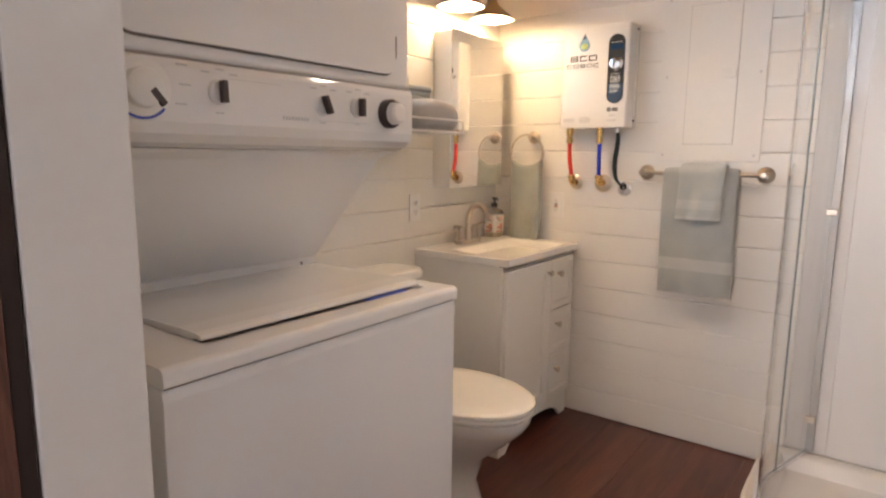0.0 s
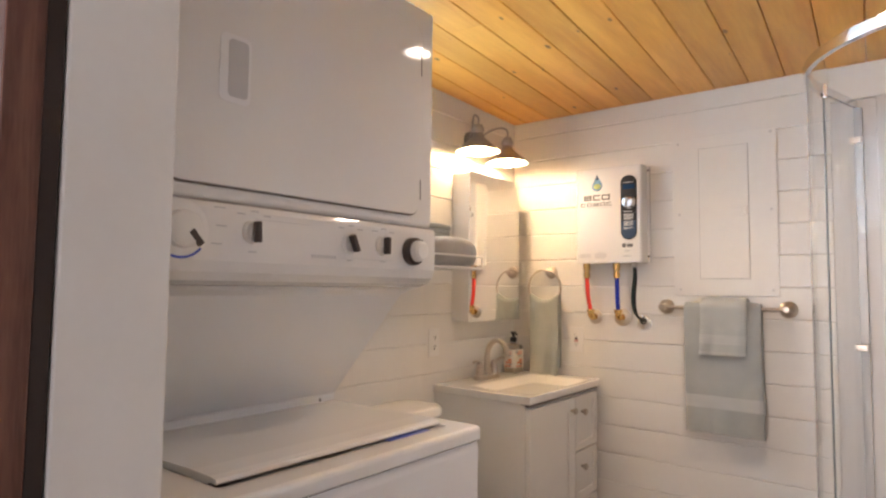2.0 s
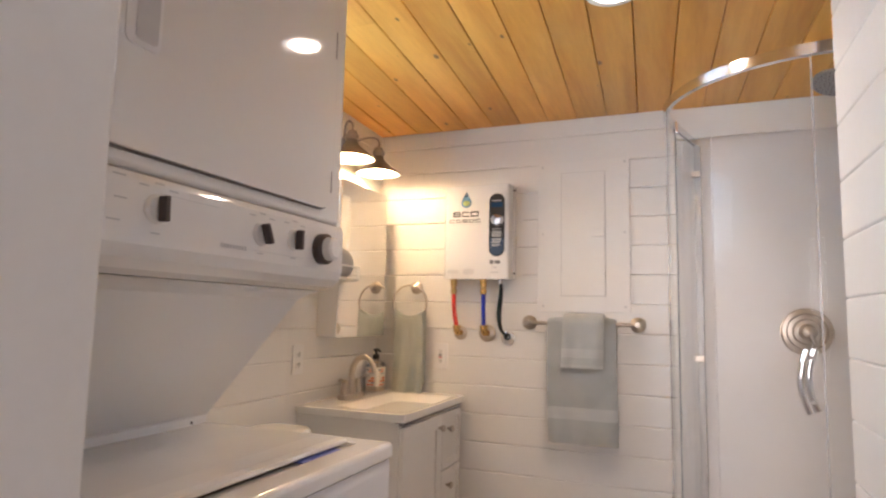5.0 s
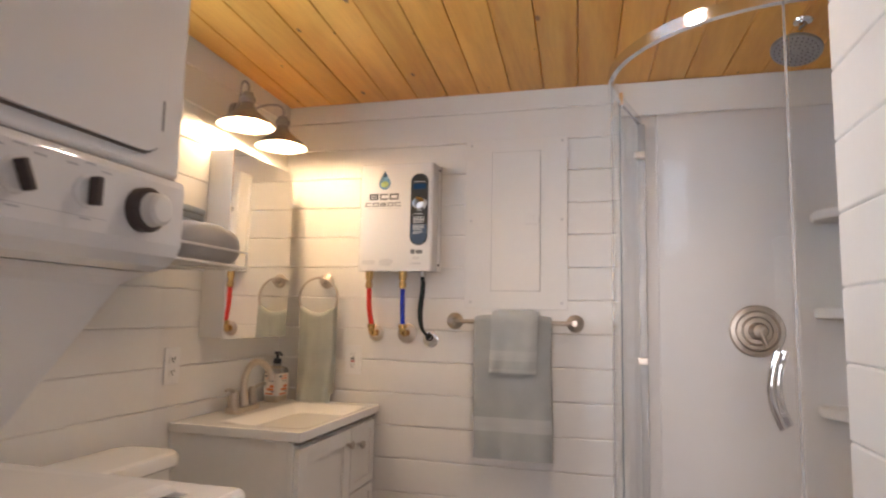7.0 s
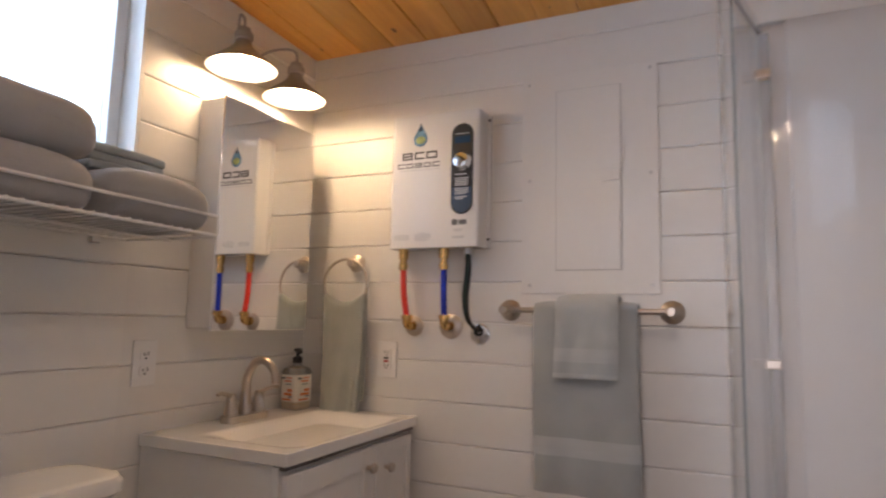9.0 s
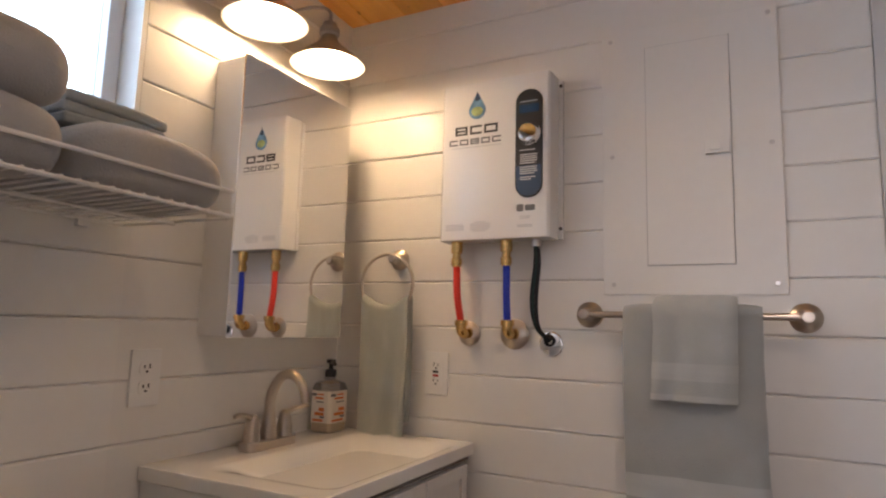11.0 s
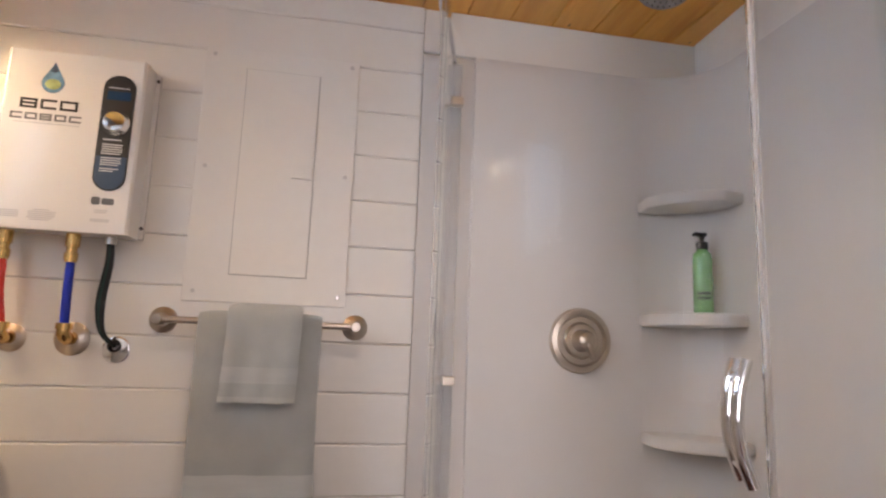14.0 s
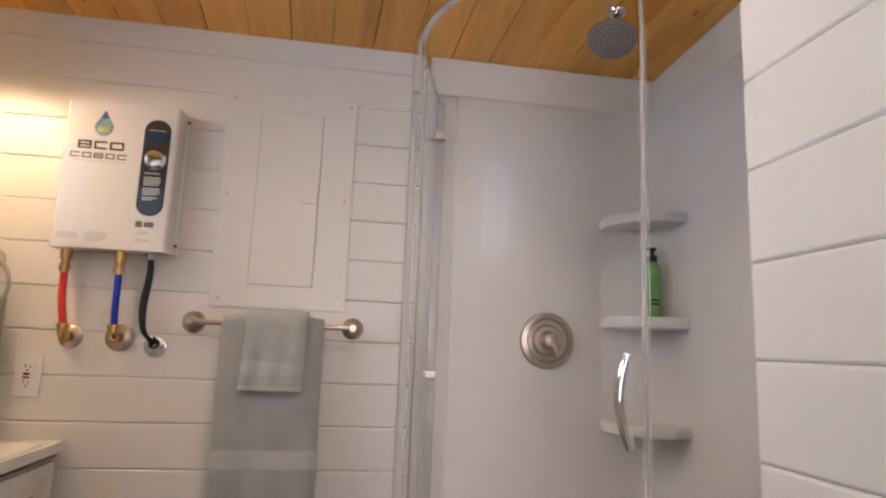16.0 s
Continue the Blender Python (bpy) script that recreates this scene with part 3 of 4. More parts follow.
# ---- vanity ----
VY0, VY1, VT = 2.205, 2.838, 0.824
vanity = thing("vanity_cabinet", (0.23, 2.52, 0), "white shaker vanity cabinet with arched feet", "cabinet")
arch = [(VY0 + 0.008, 0), (VY0 + 0.065, 0), *((VY0 + 0.10 + (VY1 - VY0 - 0.20) * k / 12, 0.035 + 0.045 * math.sin(math.pi * k / 12) ** 0.6) for k in range(13)), (VY1 - 0.065, 0), (VY1 - 0.008, 0), (VY1 - 0.008, 0.7905), (VY0 + 0.008, 0.7905)]
part("face_frame", prism(arch, 0, 0.420, 0.437), CABINET, vanity, smooth=False)
for v in (VY0 + 0.008, VY1 - 0.024):
    part("side_panel", prism([(0.004, 0), (0.06, 0), (0.09, 0.06), (0.33, 0.06), (0.36, 0), (0.4195, 0), (0.4195, 0.7945), (0.004, 0.7945)], 1, v, v + 0.016), CABINET, vanity, smooth=False)
# dark strip that paints the overhang's shadow line below the sink top
part("top_rail", box(0.4195, 0.452, VY0 + 0.010, VY1 - 0.010, 0.7835, 0.7945), GAPW, vanity, "dark brown strip for the shadow gap under the top")
part("bottom_shelf", box(0.01, 0.419, VY0 + 0.025, VY1 - 0.025, 0.10, 0.115), CABINET, vanity)


def shaker(name, y0, y1, z0, z1, rail, knob):
    front = part(name, join(box(0.4375, 0.4535, y0, y0 + rail, z0, z1, 0.0015), box(0.4375, 0.4535, y1 - rail, y1, z0, z1, 0.0015), box(0.4375, 0.4535, y0 + rail, y1 - rail, z0, z0 + rail, 0.0015),
                            box(0.4375, 0.4535, y0 + rail, y1 - rail, z1 - rail, z1, 0.0015), box(0.4375, 0.446, y0 + rail - 0.003, y1 - rail + 0.003, z0 + rail - 0.003, z1 - rail + 0.003)), CABINET, vanity)
    part("knob", lathe([(0.006, 0), (0.006, 0.010), (0.013, 0.016), (0.0145, 0.021), (0.011, 0.026), (0, 0.027)], (0.4535, *knob), (1, 0, 0)), NICKEL, front, "brushed nickel knob")


shaker("cabinet_door", VY0 + 0.018, 2.600, 0.125, 0.772, 0.055, (2.565, 0.722))
shaker("drawer", 2.606, VY1 - 0.018, 0.545, 0.772, 0.030, (2.662, 0.705))
shaker("drawer", 2.606, VY1 - 0.018, 0.338, 0.539, 0.030, (2.662, 0.475))
shaker("drawer", 2.606, VY1 - 0.018, 0.125, 0.332, 0.030, (2.662, 0.262))
OUT = lambda e, z: [(u, v, z) for u, v in rounded(0.001 + e, 0.464 - e, VY0 + e, VY1 - e, 0.006)]  # noqa: E731
BAS = lambda x0, x1, y0, y1, r, z: [(u, v, z) for u, v in rounded(x0, x1, y0, y1, r)]  # noqa: E731
top = thing("sink_top", (0.23, 2.52, 0.795), "white cultured marble sink top with moulded basin", "sink")
part("basin_slab", loft([OUT(0.0015, 0.795), OUT(0, 0.7965), OUT(0, VT - 0.0025), OUT(0.0008, VT - 0.0008), OUT(0.0025, VT), OUT(0.006, VT), *[BAS(0.128 + e, 0.448 - 0.6 * e, 2.245 + 1.5 * e, 2.798 - 1.5 * e, 0.04, VT - z) for e, z in ((0.0, 0.0), (0.008, 0.0004), (0.018, 0.0022), (0.034, 0.009), (0.056, 0.026), (0.072, 0.044), (0.086, 0.056), (0.105, 0.061))]]), CERAMIC, top)
part("drain", lathe([(0.022, 0), (0.022, 0.003), (0.015, 0.005), (0, 0.004)], (0.30, 2.52, VT - 0.0605)), CHROME, top)

# ---- on and over the vanity ----
FX, FY = 0.076, 2.496
faucet = thing("faucet", (FX, FY, VT), "brushed nickel two-handle faucet with a gooseneck spout", "faucet")
part("base_plate", prism(rounded(FX - 0.027, FX + 0.027, FY - 0.080, FY + 0.080, 0.02), 2, VT, VT + 0.020, 0.004), NICKEL, faucet)
part("spout", tube(smooth_path([(FX, FY, VT + 0.018), (FX, FY, VT + 0.075), (FX + 0.004, FY, VT + 0.125), (FX + 0.030, FY, VT + 0.165), (FX + 0.066, FY, VT + 0.172), (FX + 0.098, FY, VT + 0.146), (FX + 0.108, FY, VT + 0.110)]), 0.0135, 14, r_end=0.0105), NICKEL, faucet)
part("spout_collar", lathe([(0.021, 0), (0.020, 0.02), (0.015, 0.045), (0.014, 0.06)], (FX, FY, VT + 0.018)), NICKEL, faucet)
for s in (-1, 1):
    y = FY + s * 0.055
    handle = part("handle", lathe([(0.020, 0), (0.019, 0.02), (0.015, 0.045), (0.013, 0.056), (0.008, 0.062), (0, 0.063)], (FX, y, VT + 0.018)), NICKEL, faucet)
    part("lever", tube(smooth_path([(FX, y, VT + 0.066), (FX + 0.004, y + s * 0.018, VT + 0.078), (FX + 0.010, y + s * 0.050, VT + 0.086), (FX + 0.014, y + s * 0.070, VT + 0.084)]), 0.0075, 10, r_end=0.0045), NICKEL, handle)

SPX, SPY = 0.054, 2.756
soap = thing("soap_bottle", (SPX, SPY, VT), "clear hand soap bottle with orange label and black pump", "soap bottle")
at = (SPX, SPY, VT)
bottle = part("bottle", loft([[(SPX + u, SPY + v, VT + z) for u, v in rounded(-w, w, -d, d, q)] for w, d, q, z in (
    (0.030, 0.034, 0.010, 0.0), (0.034, 0.039, 0.012, 0.004), (0.035, 0.041, 0.013, 0.050), (0.035, 0.041, 0.013, 0.118), (0.031, 0.036, 0.014, 0.131), (0.018, 0.019, 0.014, 0.138), (0.014, 0.014, 0.0135, 0.142), (0.014, 0.014, 0.0135, 0.150))]), BOTTLE, soap)
part("liquid", loft([[(SPX + u, SPY + v, VT + z) for u, v in rounded(-0.0325, 0.0325, -0.038, 0.038, 0.012)] for z in (0.004, 0.102)]), mat("amber_soap", (0.80, 0.62, 0.40), 0.2), soap)
label = part("label", loft([[(SPX + u, SPY + v, VT + z) for u, v in rounded(-0.0356, 0.0356, -0.0416, 0.0416, 0.0135)] for z in (0.026, 0.112)], cap=False), LABEL, soap, "cream and orange paper label")
for y, z, w, h, tone in ((-0.030, 0.101, 0.022, 0.007, INK), (0.002, 0.102, 0.030, 0.004, ORANGE), (-0.004, 0.092, 0.040, 0.005, ORANGE), (0.0, 0.082, 0.034, 0.003, INK), (0.008, 0.062, 0.026, 0.009, ORANGE), (-0.002, 0.050, 0.044, 0.008, ORANGE), (0.012, 0.042, 0.020, 0.005, INK), (-0.008, 0.033, 0.050, 0.006, ORANGE)):
    part("printed_bar", box(SPX + 0.0355, SPX + 0.0361, SPY + y - w / 2, SPY + y + w / 2, VT + z - h / 2, VT + z + h / 2), tone, label)
    part("printed_bar", box(SPX + 0.7 * y - 0.35 * w, SPX + 0.7 * y + 0.35 * w, SPY - 0.0421, SPY - 0.0415, VT + z - h / 2, VT + z + h / 2), tone, label)
part("pump", join(lathe([(0.016, 0.148), (0.016, 0.166), (0.011, 0.169), (0.0065, 0.170), (0.0065, 0.184), (0.013, 0.186), (0.013, 0.195), (0, 0.197)], at), tube([(SPX, SPY, VT + 0.190), (SPX + 0.023, SPY - 0.018, VT + 0.190), (SPX + 0.034, SPY - 0.027, VT + 0.184)], 0.005)), BLACK, soap, "black pump head")

CABX, MY0, MY1, MZ0, MZ1 = 0.097, 2.317, 2.727, 1.082, 1.736
medicine = thing("mirror_cabinet", (0.0, 2.53, MZ0), "white wall cabinet with a frameless mirror door", "mirror")
part("cabinet_body", box(0.001, CABX, MY0 + 0.010, MY1 - 0.006, MZ0 + 0.004, MZ1 - 0.004, 0.002), CABINET, medicine)
pane = part("mirror_door", box(CABX + 0.001, CABX + 0.0055, MY0, MY1, MZ0, MZ1, 0.0016, 1), MIRROR, medicine, "clear mirror glass")

sconce = thing("wall_lamp", (0.0, 2.4745, 1.90), "aged pewter wall lamp with two lit bell shades", "wall lamp")
plate = part("back_plate", prism(rounded(2.407, 2.542, 1.855, 1.945, 0.04), 0, 0.001, 0.018, 0.004), PEWTER, sconce)
for x, y, z in SHADES:
    s = 1 if y > 2.4745 else -1
    part("arm", tube(smooth_path([(0.015, 2.4745 + s * 0.045, 1.905), (0.035, 2.4745 + s * 0.05, 1.945), (0.065, y - s * 0.03, z + 0.163), (x - 0.02, y - s * 0.004, z + 0.168), (x, y, z + 0.150), (x, y, z + 0.118)]), 0.0046, 10), PEWTER, sconce)
    shade = part("shade", lathe([(0.0, 0.122), (0.018, 0.121), (0.022, 0.108), (0.027, 0.104), (0.027, 0.088), (0.021, 0.084), (0.025, 0.070), (0.034, 0.058), (0.055, 0.040), (0.080, 0.020), (0.097, 0.004), (0.100, 0.0), (0.098, 0.0), (0.078, 0.017), (0.052, 0.037), (0.030, 0.054), (0.018, 0.066)], (x, y, z), seg=40), PEWTER, sconce, "bell shade of aged pewter")
    part("reflector", lathe([(0.0965, 0.0005), (0.0775, 0.0162), (0.0515, 0.0362), (0.0295, 0.0532), (0.0, 0.056)], (x, y, z), seg=40), SHADEIN, shade, "white enamel inside")
    part("bulb", lathe([(0, -0.018), (0.016, -0.015), (0.030, -0.006), (0.038, 0.008), (0.038, 0.018), (0.030, 0.032), (0.016, 0.046), (0.013, 0.053), (0, 0.053)], (x, y, z)), BULB, shade, "lit warm bulb")

x, y, zt = DOWN
light = thing("downlight", DOWN, "round recessed downlight, lit", "ceiling light")
part("trim_ring", lathe([(0.052, 0.0), (0.072, 0.0), (0.075, -0.004), (0.070, -0.006), (0.054, -0.005), (0.052, -0.001)], (x, y, zt)), PLASTIC, light)
part("diffuser", cyl((x, y, zt - 0.0005), (x, y, zt - 0.0035), 0.053, seg=32), LED, light, "glowing diffuser")


def outlet(name, at, right, out, label, gfci):
    """A cover plate with a receptacle; right and out are the wall's directions."""
    ob = thing(name, at, label, "outlet", "wall outlets")
    r, o = Vector(right), Vector(out)
    m = Matrix((( r.x, o.x, 0, at[0]), (r.y, o.y, 0, at[1]), (0, 0, 1, at[2]), (0, 0, 0, 1)))

    def put(name, bm, material, parent, text=""):
        bm.transform(m)
        bmesh.ops.recalc_face_normals(bm, faces=bm.faces[:])
        return part(name, bm, material, parent, text)

    cover = put("cover_plate", box(-0.035, 0.035, 0.0005, 0.006, -0.0575, 0.0575, 0.002), PLASTIC, ob)
    if gfci:
        put("socket_face", box(-0.0165, 0.0165, 0.0055, 0.009, -0.033, 0.033, 0.001), PLASTIC, cover)
        put("test_button", box(-0.008, 0.008, 0.0085, 0.0115, 0.0015, 0.0075), BLACK, cover)
        put("reset_button", box(-0.008, 0.008, 0.0085, 0.0115, -0.0085, -0.0025), mat("red_button", (0.45, 0.03, 0.03), 0.4), cover)
        spots = (0.021, -0.021)
    else:
        for z in (0.0195, -0.0195):
            put("socket_face", prism(rounded(-0.0165, 0.0165, z - 0.014, z + 0.014, 0.010), 1, 0.0055, 0.008), PLASTIC, cover)
        spots = (0.0195, -0.0195)
    for z in spots:
        put("slot", join(box(-0.0072, -0.0050, 0.0078, 0.0094, z - 0.001, z + 0.008), box(0.0050, 0.0072, 0.0078, 0.0094, z - 0.001, z + 0.006), cyl((0, 0.0078, z - 0.007), (0, 0.0094, z - 0.007), 0.0026, seg=10)), BLACK, cover)
    put("screw", cyl((0, 0.0055, 0.047), (0, 0.0068, 0.047), 0.003, seg=12), PLASTIC, cover)
    return ob


outlet("wall_outlet", (0.343, NORTH, 0.993), (1, 0, 0), (0, -1, 0), "white receptacle with dark test buttons over the vanity", True)
outlet("wall_outlet", (0.0, 2.203, 0.999), (0, -1, 0), (1, 0, 0), "white double receptacle beside the vanity", False)

# ---- water heater and its pipes ----
HX0, HX1, HZ0, HZ1, HYF = 0.381, 0.683, 1.345, 1.772, 2.768
heater = thing("water_heater", (0.53, 2.81, HZ0), "white tankless electric water heater on the wall", "water heater")
cover = part("cover", prism([(HX0, HYF + 0.006), (HX0 + 0.006, HYF), (HX1 - 0.006, HYF), (HX1, HYF + 0.006), (HX1 + 0.004, 2.835), (HX0 - 0.004, 2.835)], 2, HZ0, HZ1, 0.002), ENAMEL, heater)
part("back_plate", box(HX0 - 0.006, HX1 + 0.014, 2.836, 2.849, HZ0 + 0.002, HZ1 - 0.004, 0.002), ENAMEL, heater)
for z in (1.374, 1.752):
    part("screw", cyl((HX1 + 0.009, 2.836, z), (HX1 + 0.009, 2.833, z), 0.0045, seg=12), GREYP, heater)
F = HYF


def stamp(name, bm, material, parent, text=""):
    return part(name, bm, material, parent, text, smooth=False)


control = stamp("control_strip", prism(rounded(0.594, 0.665, 1.446, 1.728, 0.034, 10), 1, F - 0.0035, F), BLACK, cover, "black control strip with round ends")
stamp("lower_field", prism([(0.597, 1.528), (0.662, 1.528), *[(u, v) for u, v in arc(0.6295, 1.4815, 0.0325, 360, 180, 16)]], 1, F - 0.0042, F - 0.0034), NAVY, control, "blue printed field")
stamp("display", box(0.604, 0.656, F - 0.0042, F - 0.0034, 1.666, 1.688), SCREEN, control)
tagged(stamp("printed_text", join(*(box(0.607, 0.607 + w, F - 0.0048, F - 0.0041, z, z + 0.0022) for w, z in ((0.040, 1.567), (0.045, 1.555), (0.043, 1.5495), (0.046, 1.544), (0.044, 1.5385), (0.040, 1.533), (0.045, 1.5225), (0.043, 1.517), (0.046, 1.5115), (0.038, 1.506), (0.041, 1.4965), (0.030, 1.491))), box(0.606, 0.652, F - 0.0042, F - 0.0034, 1.695, 1.697)), WHITEINK, control, "small unreadable white print"), kind="stuff")
part("dial_knob", lathe([(0.029, 0), (0.030, 0.004), (0.027, 0.008), (0.025, 0.018), (0.022, 0.0215), (0, 0.0235)], (0.632, F - 0.0035, 1.608), (0, -1, 0), 36), CHROME, control, "round chrome knob")
tagged(stamp("symbol", join(*(prism(rounded(u0, u1, z0, z1, 0.004), 1, F - 0.0008, F) for u0, u1, z0, z1 in ((0.598, 0.616, 1.412, 1.430), (0.620, 0.646, 1.413, 1.428)))), INK, cover, "small grey printed symbol"), kind="stuff")
tagged(stamp("printed_text", join(*(box(u, u + w, F - 0.0006, F, z, z + 0.002) for u, w, z in ((0.400, 0.050, 1.385), (0.398, 0.055, 1.3805), (0.400, 0.052, 1.376), (0.398, 0.054, 1.3715), (0.482, 0.032, 1.390), (0.470, 0.058, 1.385), (0.470, 0.056, 1.3805), (0.471, 0.057, 1.376), (0.470, 0.052, 1.3715), (0.476, 0.040, 1.367), (0.606, 0.030, 1.398), (0.606, 0.026, 1.393), (0.600, 0.040, 1.376), (0.600, 0.040, 1.372)))), PALEINK, cover, "small unreadable grey print"), kind="stuff")
drop = [(0.484, 1.744), *[(0.484 + 0.0245 * math.cos(radians(a)), 1.693 + 0.0245 * math.sin(radians(a))) for a in range(150, 391, 15)]]
logo = stamp("drop_mark", prism(drop, 1, F - 0.0008, F), DROPBLUE, cover, "blue water drop mark")
stamp("drop_field", prism([(0.484 + 0.017 * math.cos(radians(a)), 1.690 + 0.013 * math.sin(radians(a))) for a in range(0, 360, 24)], 1, F - 0.0013, F - 0.0007), DROPGREEN, logo)
stamp("drop_cap", prism([(0.484, 1.745), (0.475, 1.722), (0.484, 1.718), (0.493, 1.722)], 1, F - 0.0013, F - 0.0007), NAVY, logo)


def ring_block(x, z, w, h, t, gap=""):
    """A bold open letter-like block made of bars."""
    bars = [(x, x + w, z + h - t, z + h), (x, x + w, z, z + t), (x, x + t, z, z + h)]
    if gap != "right":
        bars.append((x + w - t, x + w, z, z + h))
    if gap == "bar":
        bars.append((x, x + w, z + h / 2 - t / 2, z + h / 2 + t / 2))
    return join(*(box(a, b, F - 0.0009, F, c, d) for a, b, c, d in bars))


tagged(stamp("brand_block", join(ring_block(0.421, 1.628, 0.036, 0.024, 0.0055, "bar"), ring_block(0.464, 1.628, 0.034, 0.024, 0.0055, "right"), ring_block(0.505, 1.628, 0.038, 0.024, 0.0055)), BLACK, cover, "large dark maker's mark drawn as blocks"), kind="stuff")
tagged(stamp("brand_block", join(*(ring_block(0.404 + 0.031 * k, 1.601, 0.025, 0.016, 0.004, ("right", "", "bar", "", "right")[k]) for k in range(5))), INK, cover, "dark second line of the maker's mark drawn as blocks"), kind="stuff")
stamp("printed_line", box(0.412, 0.552, F - 0.0006, F, 1.5925, 1.5945), PALEINK, cover)


def pipe_set(name, x0, x1, z1, material, label, flange_r, flange):
    ob = thing(name, (x1, NORTH, z1), label, "pipe", "water pipes")
    part("pipe", tube(smooth_path([(x0, 2.798, 1.318), (x0 + 0.001, 2.799, 1.26), (x0 + 0.2 * (x1 - x0), 2.800, 1.20), (x1 - 0.003, 2.802, z1 + 0.022)]), 0.0096, 14), material, ob)
    part("upper_fitting", join(lathe([(0.0145, 0), (0.0145, 0.016), (0.0115, 0.018), (0.0115, 0.030), (0.0155, 0.031), (0.0155, 0.062)], (x0, 2.798, 1.284), seg=18), cyl((x0, 2.798, 1.278), (x0, 2.798, 1.286), 0.0125)), BRASS, ob, "brass coupling")
    part("lower_elbow", join(tube(smooth_path([(x1 - 0.003, 2.802, z1 + 0.028), (x1 - 0.003, 2.803, z1 + 0.008), (x1 - 0.001, 2.815, z1 - 0.002), (x1, 2.842, z1 - 0.002)]), 0.0140, 14),
                             lathe([(0.0175, 0), (0.0175, 0.014)], (x1 - 0.003, 2.802, z1 + 0.018), seg=16), lathe([(0.017, 0), (0.017, 0.012)], (x1, 2.836, z1 - 0.002), (0, -1, 0), 16)), BRASS, ob, "brass elbow")
    part("wall_flange", lathe([(flange_r, 0.0005), (flange_r, 0.002), (flange_r * 0.8, 0.007), (0.016, 0.010)], (x1, NORTH, z1 - 0.003), (0, -1, 0)), flange, ob, "round wall flange")


pipe_set("hot_water_pipe", 0.419, 0.438, 1.106, REDPEX, "red plastic water pipe with brass fittings", 0.032, NICKEL)
pipe_set("cold_water_pipe", 0.560, 0.567, 1.108, BLUEPEX, "blue plastic water pipe with brass fittings", 0.039, NICKEL)
cable = thing("power_cable", (0.66, NORTH, 1.09), "black and green wires into a round wall plate", "cable")
part("gland", lathe([(0.013, 0), (0.013, 0.016), (0.010, 0.022)], (0.640, 2.800, 1.325)), STEEL, cable)
for k, m in enumerate((BLACK, TEAL, BLACK, BLACK)):
    d = 0.0036 * (k - 1.5)
    part("wire", tube(smooth_path([(0.640 + d, 2.800, 1.330), (0.643 + d, 2.797 + d, 1.28), (0.634 + 1.5 * d, 2.800, 1.19), (0.641 + d, 2.808, 1.125), (0.662 + 0.3 * d, 2.838, 1.092 + 0.5 * d)]), 0.0028, 8), m, cable)
part("wall_plate", lathe([(0.031, 0.0005), (0.031, 0.003), (0.027, 0.005), (0.0, 0.006)], (0.665, NORTH, 1.083), (0, -1, 0)), CHROME, cable, "round chrome wall plate")
part("bushing", lathe([(0.015, 0), (0.015, 0.008), (0.010, 0.012)], (0.662, NORTH - 0.004, 1.092), (0, -1, 0)), BLACK, cable)

# ---- breaker panel ----
panel = thing("breaker_panel", (0.99, NORTH, 1.21), "white painted breaker panel with a closed door", "electrical panel")
cov = part("cover", box(0.796, 1.191, NORTH - 0.005, NORTH - 0.0005, 1.207, 1.872, 0.0022), PAINT, panel)
part("door_gap", box(0.9005, 1.0905, NORTH - 0.0056, NORTH - 0.0046, 1.2752, 1.8195), mat("paint_crease_grey", (0.42, 0.40, 0.38), 0.6), cov)
pdoor = part("panel_door", box(0.902, 1.0885, NORTH - 0.0080, NORTH - 0.005, 1.277, 1.8185, 0.0015), PAINT, panel)
part("latch", join(box(1.034, 1.086, NORTH - 0.0165, NORTH - 0.0078, 1.532, 1.566, 0.0015), box(1.044, 1.066, NORTH - 0.0195, NORTH - 0.0163, 1.540, 1.558, 0.001)), PAINT, pdoor)
for x, z in ((0.818, 1.850), (1.172, 1.855), (0.820, 1.548), (1.170, 1.548), (0.822, 1.232), (1.170, 1.232)):
    part("screw", cyl((x, NORTH - 0.005, z), (x, NORTH - 0.0075, z), 0.0055, seg=12, bev=0.001), STEEL, panel)

# ---- towel bar and towels ----
BX0, BX1, BZ, BY = 0.762, 1.219, 1.158, 2.788
bar = thing("towel_bar", (0.99, NORTH, BZ), "brushed nickel towel bar on round flanges", "towel bar")
part("bar", cyl((BX0, BY, BZ), (BX1, BY, BZ), 0.0078), NICKEL, bar)
for x in (BX0, BX1):
    part("post", lathe([(0.032, 0.0005), (0.032, 0.005), (0.029, 0.010), (0.020, 0.014), (0.013, 0.024), (0.012, 0.048), (0.015, 0.054), (0.015, 0.068), (0.011, 0.073), (0, 0.074)], (x, NORTH, BZ), (0, -1, 0)), NICKEL, bar)


